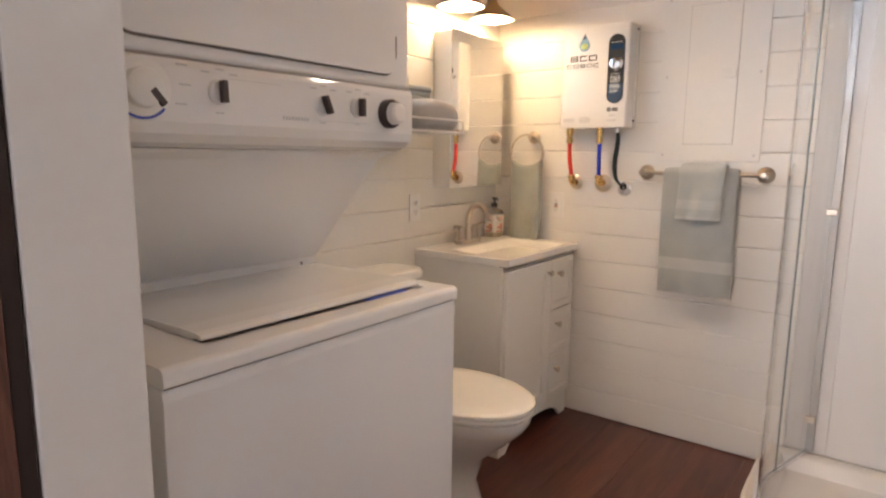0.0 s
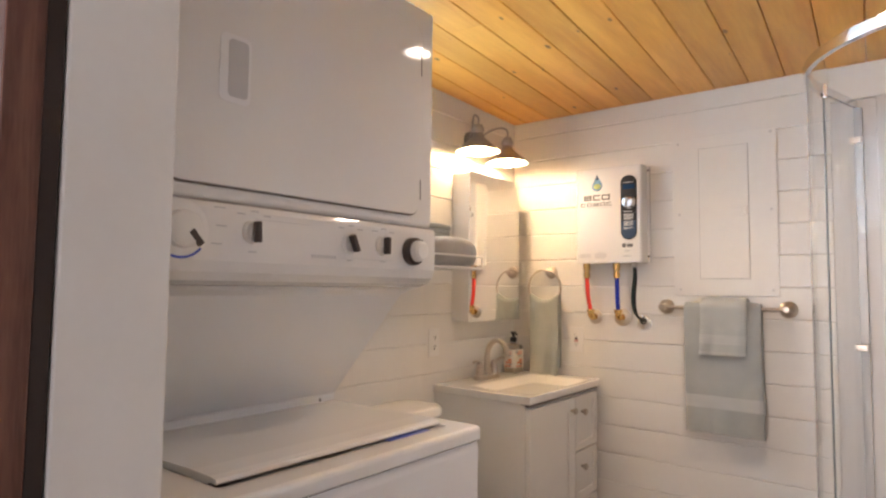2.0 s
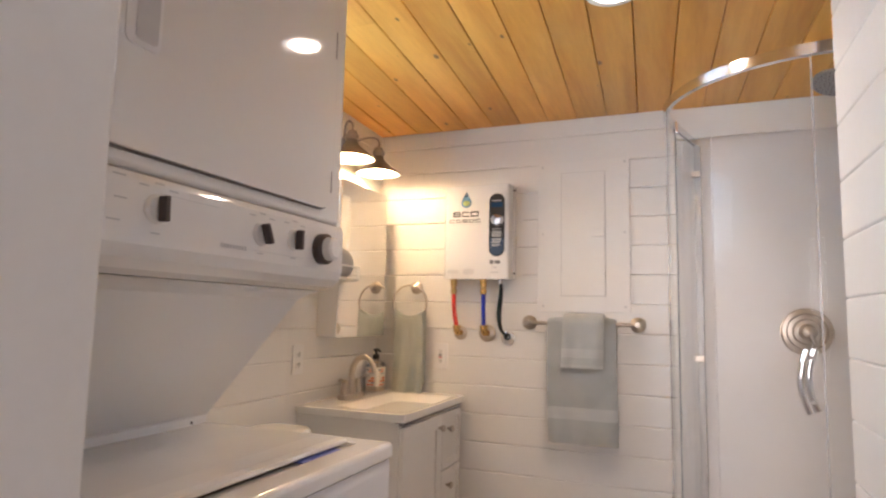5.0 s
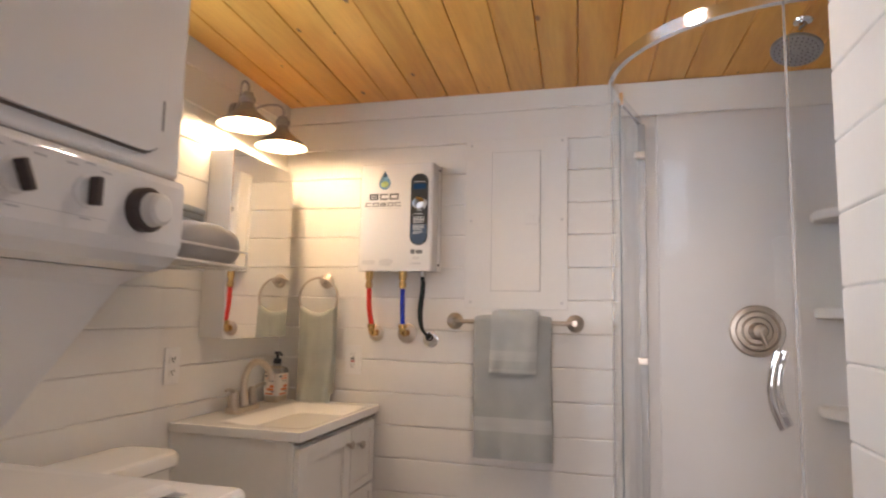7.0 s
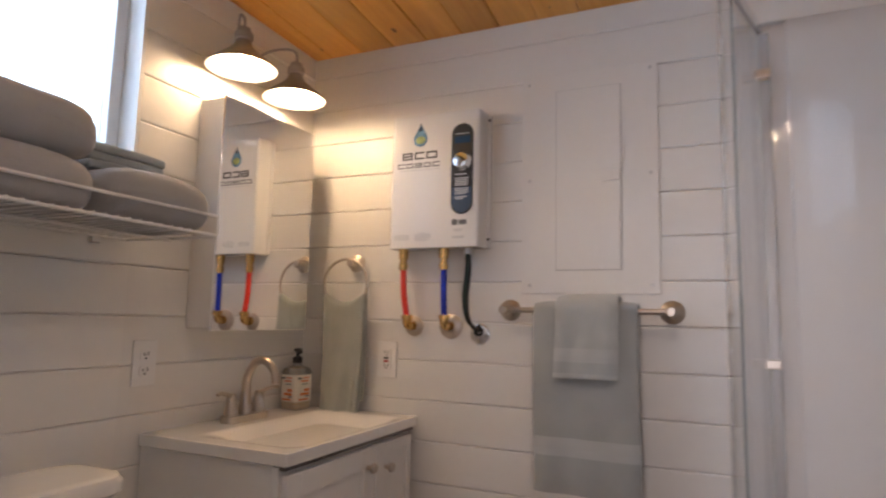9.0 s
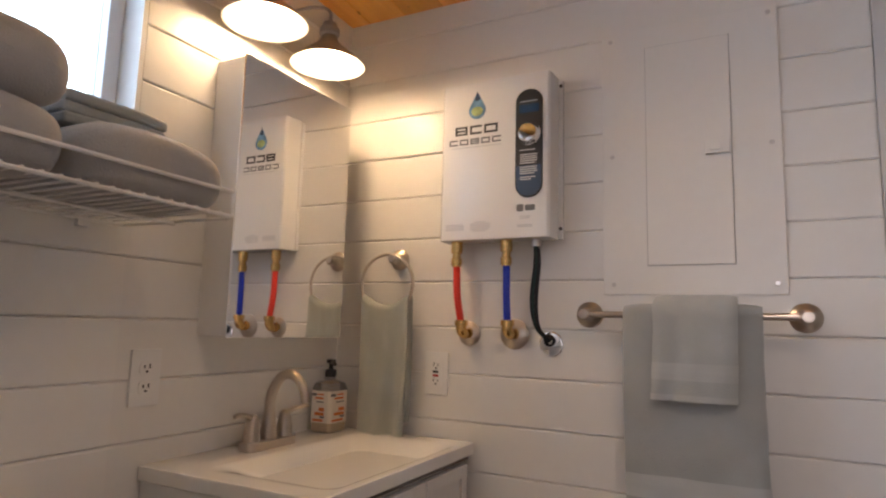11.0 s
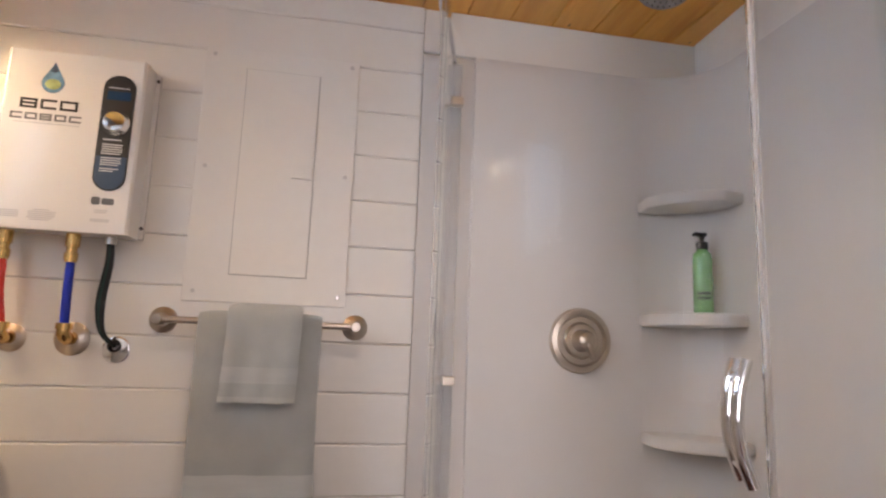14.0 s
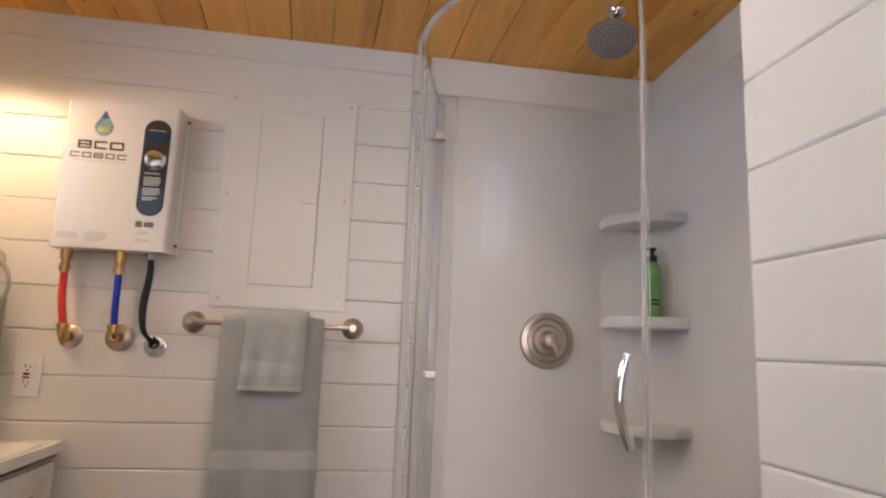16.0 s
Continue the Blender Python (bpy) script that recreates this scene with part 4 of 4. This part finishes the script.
def drape(x0, x1, y, z, r, front, back, thick, seed, wave=0.004, sag=0.0):
    """A towel hung over a bar: down the back, over, and down the front, as one thick sheet."""
    bm = bmesh.new()
    path = [(y + r, z - back * (1 - k / 14)) for k in range(14)]
    path += [(y + r * math.cos(math.pi * k / 10), z + r * math.sin(math.pi * k / 10)) for k in range(11)]
    path += [(y - r, z - front * k / 30) for k in range(1, 31)]
    nx = 28
    total = len(path)

    def sheet(out):
        rows = []
        for k, (py, pz) in enumerate(path):
            a, b = path[max(k - 1, 0)], path[min(k + 1, total - 1)]
            t = Vector((b[0] - a[0], b[1] - a[1])).normalized()
            normal = Vector((t.y, -t.x))
            row = []
            for j in range(nx + 1):
                u = j / nx
                edge = min(1, 8 * u, 8 * (1 - u)) ** 0.5
                down = max(0, z - pz) / front
                w = wave * down * (math.sin(u * 9 + seed) + 0.6 * math.sin(u * 17 + 2 * seed + down * 3)) + 0.0016 * noise.noise(Vector((u * 9, pz * 22, seed)))
                sx = x0 + (x1 - x0) * u + 0.005 * down * math.sin(seed + pz * 9) + 0.0015 * noise.noise(Vector((pz * 30, seed, u * 3)))
                shift = out * thick / 2 * (0.35 + 0.65 * edge) * (-1) + w * (1 if py < y else 0.3)
                rise = sag * (2 * u - 1) ** 2 * max(0, 1 - 3.2 * down)
                row.append(bm.verts.new((sx, py - normal.x * -shift, pz + rise - normal.y * -shift)))
            rows.append(row)
        return rows

    a, b = sheet(1), sheet(-1)
    for rows in (a, b):
        for p, q in zip(rows, rows[1:]):
            for j in range(nx):
                bm.faces.new((p[j], p[j + 1], q[j + 1], q[j]))
    rim = [(a[k][0], a[k + 1][0], b[k + 1][0], b[k][0]) for k in range(total - 1)] + [(a[k][nx], a[k + 1][nx], b[k + 1][nx], b[k][nx]) for k in range(total - 1)]
    rim += [(a[0][j], a[0][j + 1], b[0][j + 1], b[0][j]) for j in range(nx)] + [(a[-1][j], a[-1][j + 1], b[-1][j + 1], b[-1][j]) for j in range(nx)]
    for f in rim:
        bm.faces.new(f)
    bmesh.ops.recalc_face_normals(bm, faces=bm.faces[:])
    return bm


def cut_band(bm, z0, z1, y):
    """Takes the faces of the front between two heights into a mesh of their own, a little proud."""
    faces = [f for f in bm.faces if z0 < f.calc_center_median().z < z1 and f.calc_center_median().y < y]
    band = bmesh.new()
    seen = {}
    for f in faces:
        vs = []
        for v in f.verts:
            if v not in seen:
                seen[v] = band.verts.new(v.co + v.normal * 0.0012)
            vs.append(seen[v])
        band.faces.new(vs)
    return band


def hung_towel(name, label, group, x0, x1, y, z, r, front, back, thick, seed, bands, material=TOWEL, band_material=TOWELB, sag=0.0, wave=0.004):
    ob = thing(name, ((x0 + x1) / 2, y, z - front), label, "towel", group)
    bm = drape(x0, x1, y, z, r, front, back, thick, seed, wave, sag)
    bm.normal_update()
    strips = [cut_band(bm, a, b, y - r + 0.004) for a, b in bands]
    part("terry_cloth", bm, material, ob)
    for s in strips:
        part("woven_band", s, band_material, ob, "smoother woven band")
    return ob


hung_towel("bath_towel", "grey-green bath towel folded over the towel bar", "hanging towels", 0.856, 1.138, BY, BZ, 0.017, 0.488, 0.40, 0.018, 1.3, [(0.762, 0.815)])
hung_towel("hand_towel", "small grey-green hand towel laid over the bath towel", "hanging towels", 0.923, 1.091, BY, BZ, 0.0370, 0.180, 0.15, 0.018, 2.1, [(1.022, 1.055), (0.981, 0.990)], TOWELH)

ring = thing("towel_ring", (0.213, NORTH, 1.308), "brushed nickel towel ring on a wall post", "towel ring")
part("post", lathe([(0.030, 0.0005), (0.030, 0.005), (0.026, 0.010), (0.016, 0.014), (0.011, 0.026), (0.011, 0.040), (0.014, 0.046), (0.010, 0.052), (0, 0.053)], (0.213, NORTH, 1.308), (0, -1, 0)), NICKEL, ring)
part("ring", tube([(0.196 + 0.085 * math.sin(2 * math.pi * k / 48), 2.806, 1.235 + 0.085 * math.cos(2 * math.pi * k / 48)) for k in range(48)], 0.0048, 10, closed=True), NICKEL, ring)
hung_towel("hand_towel", "sage hand towel folded through the towel ring", "hanging towels", 0.122, 0.276, 2.806, 1.158, 0.011, 0.338, 0.30, 0.016, 4.2, [(0.925, 0.945), (0.886, 0.906)], TOWELS, TOWELS, 0.034, 0.007)

# ---- wire rack over the toilet ----
RX, RY0, RY1, RZ = 0.305, 1.50, 2.118, 1.302
rack = thing("wire_rack", (0.15, 1.81, RZ), "white coated wire towel rack on the wall", "shelf")
for x, z in ((RX, RZ), (RX, RZ + 0.044), (0.012, RZ + 0.05), (0.012, RZ), (0.16, RZ - 0.006)):
    part("long_wire", tube([(x, RY0, z), (x, RY1, z)], 0.0035, 8), WIRE, rack)
for y in (RY0, RY1):
    part("end_wire", tube([(0.012, y, RZ + 0.05), (RX - 0.01, y, RZ + 0.046), (RX, y, RZ + 0.044), (RX + 0.001, y, RZ), (RX - 0.01, y, RZ - 0.003), (0.012, y, RZ)], 0.0035, 8), WIRE, rack)
for k in range(1, 25):
    y = RY0 + (RY1 - RY0) * k / 25
    part("cross_wire", tube([(0.012, y, RZ + 0.004), (RX, y, RZ + 0.004), (RX, y, RZ + 0.003)], 0.0021, 6), WIRE, rack)
for y in (RY0 + 0.08, RY1 - 0.08):
    part("wall_bracket", box(0.0005, 0.014, y - 0.012, y + 0.012, RZ - 0.015, RZ + 0.065, 0.002), WIRE, rack)


def folded(name, label, material, x0, x1, y0, y1, z0, z1, layers, seed, category="towel", soft=0.5):
    """A folded towel: soft layers with round folded fronts and uneven surfaces."""
    ob = thing(name, ((x0 + x1) / 2, (y0 + y1) / 2, z0), label, category, "folded towels")
    h = (z1 - z0) / layers
    for k in range(layers):
        bm = box(x0 + 0.003 * (k % 2), x1 - 0.004 * (k % 2), y0, y1, z0 + k * h, z0 + (k + 1) * h)
        bmesh.ops.bevel(bm, geom=bm.edges[:], offset=h * soft, segments=5, profile=0.55, affect="EDGES", clamp_overlap=True)
        bmesh.ops.subdivide_edges(bm, edges=[e for e in bm.edges if e.calc_length() > 0.05], cuts=9, use_grid_fill=True)
        for v in bm.verts:
            q = v.co * 11 + Vector((seed, k, 0))
            v.co += 0.0045 * noise.noise_vector(q) * min(1, h / 0.03)
            sag = ((v.co.y - y0) / (y1 - y0) - 0.5) * 2
            v.co.z -= 0.10 * h * sag * sag
        part("fold", bm, material, ob)
    return ob


folded("bath_towel", "thick grey folded bath towel on the rack", TOWELG, 0.03, 0.303, 1.515, 1.838, RZ + 0.007, RZ + 0.108, 1, 3.0)
folded("bath_towel", "thick grey folded bath towel on top of another", TOWELG, 0.03, 0.295, 1.510, 1.842, RZ + 0.106, RZ + 0.212, 1, 7.0)
folded("bath_towel", "thick grey folded bath towel at the end of the rack", TOWELG, 0.03, 0.305, 1.852, 2.118, RZ + 0.007, RZ + 0.116, 1, 5.0)
folded("washcloth", "neat stack of folded blue-grey washcloths", CLOTH, 0.045, 0.205, 1.872, 2.052, RZ + 0.112, RZ + 0.166, 3, 9.0, "washcloth", 0.35)

# ---- shower ----
CX, CY, CR = 1.80, 2.44, 0.45


def tray_ring(d, z):
    """The tray's outline, drawn in by d: straight along both walls, round in front."""
    r = 0.50 - d
    pts = arc(CX, CY, r, 180, 270, 28)
    pts = [(CX - r, NORTH - 0.004 - d), *pts, (EAST - 0.004 - d, CY - r), (EAST - 0.004 - d, NORTH - 0.004 - d)]
    return [(u, v, z) for u, v in pts]


tray = thing("shower_tray", (1.78, 2.45, 0), "white acrylic round-fronted shower tray", "shower tray")
part("tray", loft([tray_ring(0.0, 0.0), tray_ring(0.0, 0.075), tray_ring(0.004, 0.092), tray_ring(0.014, 0.10), tray_ring(0.060, 0.10), tray_ring(0.072, 0.093), tray_ring(0.095, 0.05), tray_ring(0.14, 0.04)]), ACRYLIC, tray)
part("drain", lathe([(0.045, 0), (0.045, 0.003), (0.035, 0.004), (0, 0.003)], (1.85, 2.52, 0.040)), CHROME, tray)

surround = thing("shower_surround", (1.90, 2.70, 0.10), "glossy white acrylic shower wall panels with corner shelves", "shower surround")
part("back_panel", join(box(1.366, 1.512, NORTH - 0.005, NORTH - 0.0005, 0.10, 1.925, 0.002), box(1.510, EAST - 0.001, NORTH - 0.014, NORTH - 0.0005, 0.10, 1.930, 0.005)), ACRYLIC, surround)
part("side_panel", box(EAST - 0.014, EAST - 0.0005, PART_Y + 0.01, NORTH - 0.0145, 0.10, 1.930, 0.005), ACRYLIC, surround)
SX, SY = EAST - 0.0142, NORTH - 0.0147
column = [(SX + 0.004, SY + 0.004), (SX - 0.19, SY + 0.004), *[(SX - 0.19 + 0.19 * math.sin(radians(a)), SY - 0.19 + 0.19 * math.cos(radians(a))) for a in range(0, 91, 6)], (SX + 0.004, SY - 0.19)]
part("corner_column", prism(column, 2, 0.10, 1.926), ACRYLIC, surround)
for z in (0.880, 1.193, 1.513):
    rim = [(SX, SY), (SX - 0.20, SY), (SX - 0.198, SY - 0.03), *[(SX - 0.205 * math.cos(radians(a)) - 0.01, SY - 0.205 * math.sin(radians(a)) - 0.01) for a in range(15, 80, 10)], (SX - 0.03, SY - 0.198), (SX, SY - 0.20)]
    part("corner_shelf", prism(rim, 2, z, z + 0.034, 0.010), ACRYLIC, surround)

screen = thing("shower_enclosure", (1.5, 2.3, 0.10), "curved clear glass shower enclosure with sliding door", "shower door")
door = part("sliding_glass", curved_wall(CX, CY, CR - 0.003, CR + 0.003, 161.4, 259.2, 0.112, 1.895, 60), GLASS, screen, "clear curved sliding door")
door.visible_shadow = False
part("second_glass", curved_wall(CX, CY, CR - 0.003, CR + 0.003, 261, 331, 0.112, 1.895, 50), GLASS, screen).visible_shadow = False
part("glass_edge", curved_wall(CX, CY, CR - 0.004, CR + 0.004, 160.7, 161.3, 0.112, 1.895, 2), EDGE, door, "dark polished glass edge")
part("seal", curved_wall(CX, CY, CR - 0.004, CR + 0.004, 259.7, 260.35, 0.115, 1.90, 3), SEAL, door, "clear vertical door seal")
part("top_rail", curved_wall(CX, CY, CR - 0.008, CR + 0.010, 161, 322, 1.893, 1.925, 70), SATIN, screen, "satin curved top rail")
part("bottom_rail", curved_wall(CX, CY, CR - 0.010, CR + 0.014, 161, 331, 0.1005, 0.112, 70), SATIN, screen, "satin curved bottom rail")
cap = (CX + CR * math.cos(radians(160.5)), CY + CR * math.sin(radians(160.5)))
WALL_END = (1.448, NORTH - 0.006)
off = Vector((WALL_END[1] - cap[1], cap[0] - WALL_END[0])).normalized()
flat = lambda w: [(cap[0] + off.x * w, cap[1] + off.y * w), (WALL_END[0] + off.x * w, WALL_END[1] + off.y * w), (WALL_END[0] - off.x * w, WALL_END[1] - off.y * w), (cap[0] - off.x * w, cap[1] - off.y * w)]  # noqa: E731
part("fixed_glass", prism(flat(0.003), 2, 0.112, 1.895), GLASS, screen).visible_shadow = False
part("return_rail", prism(flat(0.009), 2, 1.896, 1.922), SATIN, screen, "straight top rail back to the wall")
part("lower_return_rail", prism(flat(0.010), 2, 0.1005, 0.1115), SATIN, screen)
part("wall_seal", box(1.440, 1.470, NORTH - 0.030, NORTH - 0.0055, 0.112, 1.893, 0.004), SEAL, screen, "clear wall seal strip")
part("rail_cap", box(cap[0] - 0.012, cap[0] + 0.012, cap[1] - 0.012, cap[1] + 0.012, 1.882, 1.928, 0.003), CHROME, screen)
for z in (0.255, 1.035, 1.765):
    part("clip", box(1.432, 1.466, 2.770, 2.795, z - 0.011, z + 0.011, 0.002), NICKEL, screen, "metal glass clip")
hx, hy = 1.680, 1.990
for k in (0.0, 0.062):
    x, y = hx + 0.43 * k, hy + 0.90 * k
    grip = smooth_path([(x + 0.004, y, 1.114), (x - 0.008, y, 1.076), (x - 0.013, y, 1.035), (x - 0.008, y, 0.995), (x + 0.007, y, 0.955)])
    handle = part("pull_handle", tube(grip, 0.0085, 14), CHROME, door, "curved chrome pull handle")
for z in (1.092, 0.977):
    part("mount", cyl((hx - 0.003, hy, z), (hx + 0.024, hy + 0.055, z), 0.006), CHROME, handle)

valve = thing("shower_valve", (1.824, NORTH - 0.014, 1.148), "round brushed nickel shower valve with lever", "shower valve")
V = NORTH - 0.0145
part("escutcheon", lathe([(0.088, 0), (0.088, 0.005), (0.084, 0.013), (0.070, 0.016), (0.064, 0.006), (0.050, 0.007), (0.044, 0.014), (0, 0.015)], (1.824, V, 1.148), (0, -1, 0), 48), NICKEL, valve)
part("hub", lathe([(0.030, 0.014), (0.028, 0.040), (0.022, 0.052), (0.012, 0.056), (0, 0.057)], (1.824, V, 1.148), (0, -1, 0)), NICKEL, valve)
part("lever", tube(smooth_path([(1.824, V - 0.045, 1.148), (1.832, V - 0.052, 1.126), (1.843, V - 0.050, 1.098)]), 0.010, 12, r_end=0.007), NICKEL, valve)

SHX, SHY, SHZ = 1.874, 2.458, 1.968
head = thing("overhead_shower", (SHX, SHY, SHZ), "round rain shower head hung from the ceiling", "shower head")
TIP = Matrix.Translation((SHX, SHY, SHZ)) @ Vector((0.20, 0.32, 1.0)).to_track_quat("Z", "Y").to_matrix().to_4x4()
bm = lathe([(0, -0.001), (0.062, 0), (0.068, 0.003), (0.069, 0.009), (0.055, 0.018), (0.022, 0.026), (0.014, 0.04), (0, 0.04)], (0, 0, 0), seg=40)
bm.transform(TIP)
plate = part("spray_plate", bm, PEWTER, head)
dots = []
for r, n in ((0.016, 8), (0.030, 14), (0.044, 20), (0.057, 26)):
    dots += [cyl((r * math.cos(2 * math.pi * k / n), r * math.sin(2 * math.pi * k / n), 0.001), (r * math.cos(2 * math.pi * k / n), r * math.sin(2 * math.pi * k / n), -0.0022), 0.0021, seg=6) for k in range(n)]
bm = join(*dots)
bm.transform(TIP)
tagged(part("nozzles", bm, GREYP, plate, "dark rubber nozzles"), kind="stuff")
part("arm", join(tube(smooth_path([TIP @ Vector((0, 0, 0.036)), TIP @ Vector((0, 0, 0.055)), (SHX + 0.03, SHY + 0.03, ceiling_z(SHY) - 0.02), (SHX + 0.03, SHY + 0.03, ceiling_z(SHY) - 0.001)]), 0.0095), lathe([(0.028, 0), (0.026, -0.006), (0.012, -0.010)], (SHX + 0.03, SHY + 0.03, ceiling_z(SHY) - 0.0005))), SATIN, head)

shampoo = thing("shampoo_bottle", (2.122, 2.718, 1.227), "green shower gel bottle with black pump on a shelf", "shower gel")
at = (2.122, 2.718, 1.2272)
part("bottle", lathe([(0, 0), (0.022, 0), (0.025, 0.004), (0.025, 0.148), (0.023, 0.160), (0.015, 0.168), (0.012, 0.174), (0, 0.174)], at), GREENG, shampoo)
for z in (0.038, 0.050):
    part("printed_bar", curved_wall(at[0], at[1], 0.0251, 0.0256, 200, 285, at[2] + z, at[2] + z + 0.007, 10), BLACK, shampoo, "small dark printed bar")
part("pump", join(lathe([(0.015, 0.172), (0.015, 0.192), (0.0065, 0.195), (0.0065, 0.207), (0.013, 0.209), (0.013, 0.217), (0, 0.219)], at), tube([(at[0], at[1], at[2] + 0.213), (at[0] - 0.025, at[1] - 0.012, at[2] + 0.213), (at[0] - 0.034, at[1] - 0.017, at[2] + 0.207)], 0.005)), BLACK, shampoo, "black pump head")

# ---- boards of the walls and the floor ----
PITCH, FIRST = 0.124, 0.003
BOARDS = {}


def board_mesh(length, height):
    """One shiplap board lying along x, its face towards -y at y = 0."""
    key = (round(length, 3), round(height, 3))
    if key not in BOARDS:
        c, d, h = 0.0042, 0.0041, height - 0.0006
        bm = prism([(c, 0), (h - c, 0), (h - c * 0.4, d * 0.35), (h, d), (h, 0.0135), (0, 0.0135), (0, d), (c * 0.4, d * 0.35)], 0, 0, length)
        bm.transform(Matrix(((1, 0, 0, 0), (0, 0, 1, 0), (0, 1, 0, 0), (0, 0, 0, 1))))
        bmesh.ops.recalc_face_normals(bm, faces=bm.faces[:])
        me = bpy.data.meshes.new("board")
        bm.to_mesh(me)
        bm.free()
        me.materials.append(PAINT)
        BOARDS[key] = me
    return BOARDS[key]


def boards(parent, spans, face, turn, first=FIRST):
    """Courses of boards over spans (from, to, bottom, top) along the wall. face: maps a distance to a place."""
    for a, b, z0, z1 in spans:
        k = 0
        while first + k * PITCH < z1 - 0.004:
            lo, hi = max(z0, first + k * PITCH), min(z1, first + (k + 1) * PITCH)
            k += 1
            if hi - lo < 0.012:
                continue
            ob = new("board", board_mesh(b - a, hi - lo))
            x, y = face(a, b)
            ob.matrix_basis = pose(x, y, lo + 0.0002, 0, 0, turn)
            ob.parent = parent


boards(wall_north, [(0.0, 1.364, 0, 2.068)], lambda a, b: (a, NORTH), 0)
ob = new("board", board_mesh(EAST - 1.366, 0.133))
ob.matrix_basis = pose(1.366, NORTH, 1.932)
ob.parent = wall_north
boards(wall_west, [(DOOR_Y1, WY0, 0, 2.13), (WY1, NORTH, 0, 2.088), (WY0, WY1, 0, WZ0), (WY0, WY1, WZ1, 2.11)], lambda a, b: (0.0, a), 90)
boards(wall_partition, [(DOOR_Y1, PART_Y, 0, 2.14)], lambda a, b: (PART_X, b), -90, FIRST - 0.008)

FLOORS = {}
row, x = 0, -0.28
rnd = random.Random(11)
while x < 2.63:
    y = -2.53 - rnd.uniform(0, 1.1)
    while y < NORTH:
        a, b = max(y, -2.53), min(y + 1.21, NORTH + 0.014)
        if b - a > 0.03:
            key = round(b - a, 3)
            if key not in FLOORS:
                bm = box(0.0004, 0.1896, 0.0004, b - a - 0.0004, -0.0118, 0, 0.0008, 1)
                me = bpy.data.meshes.new("floor_board")
                bm.to_mesh(me)
                bm.free()
                me.materials.append(FLOORW)
                FLOORS[key] = me
            ob = new("floor_board", FLOORS[key])
            ob.location = (x, a, 0)
            ob.parent = floor
        y += 1.21
    x += 0.19
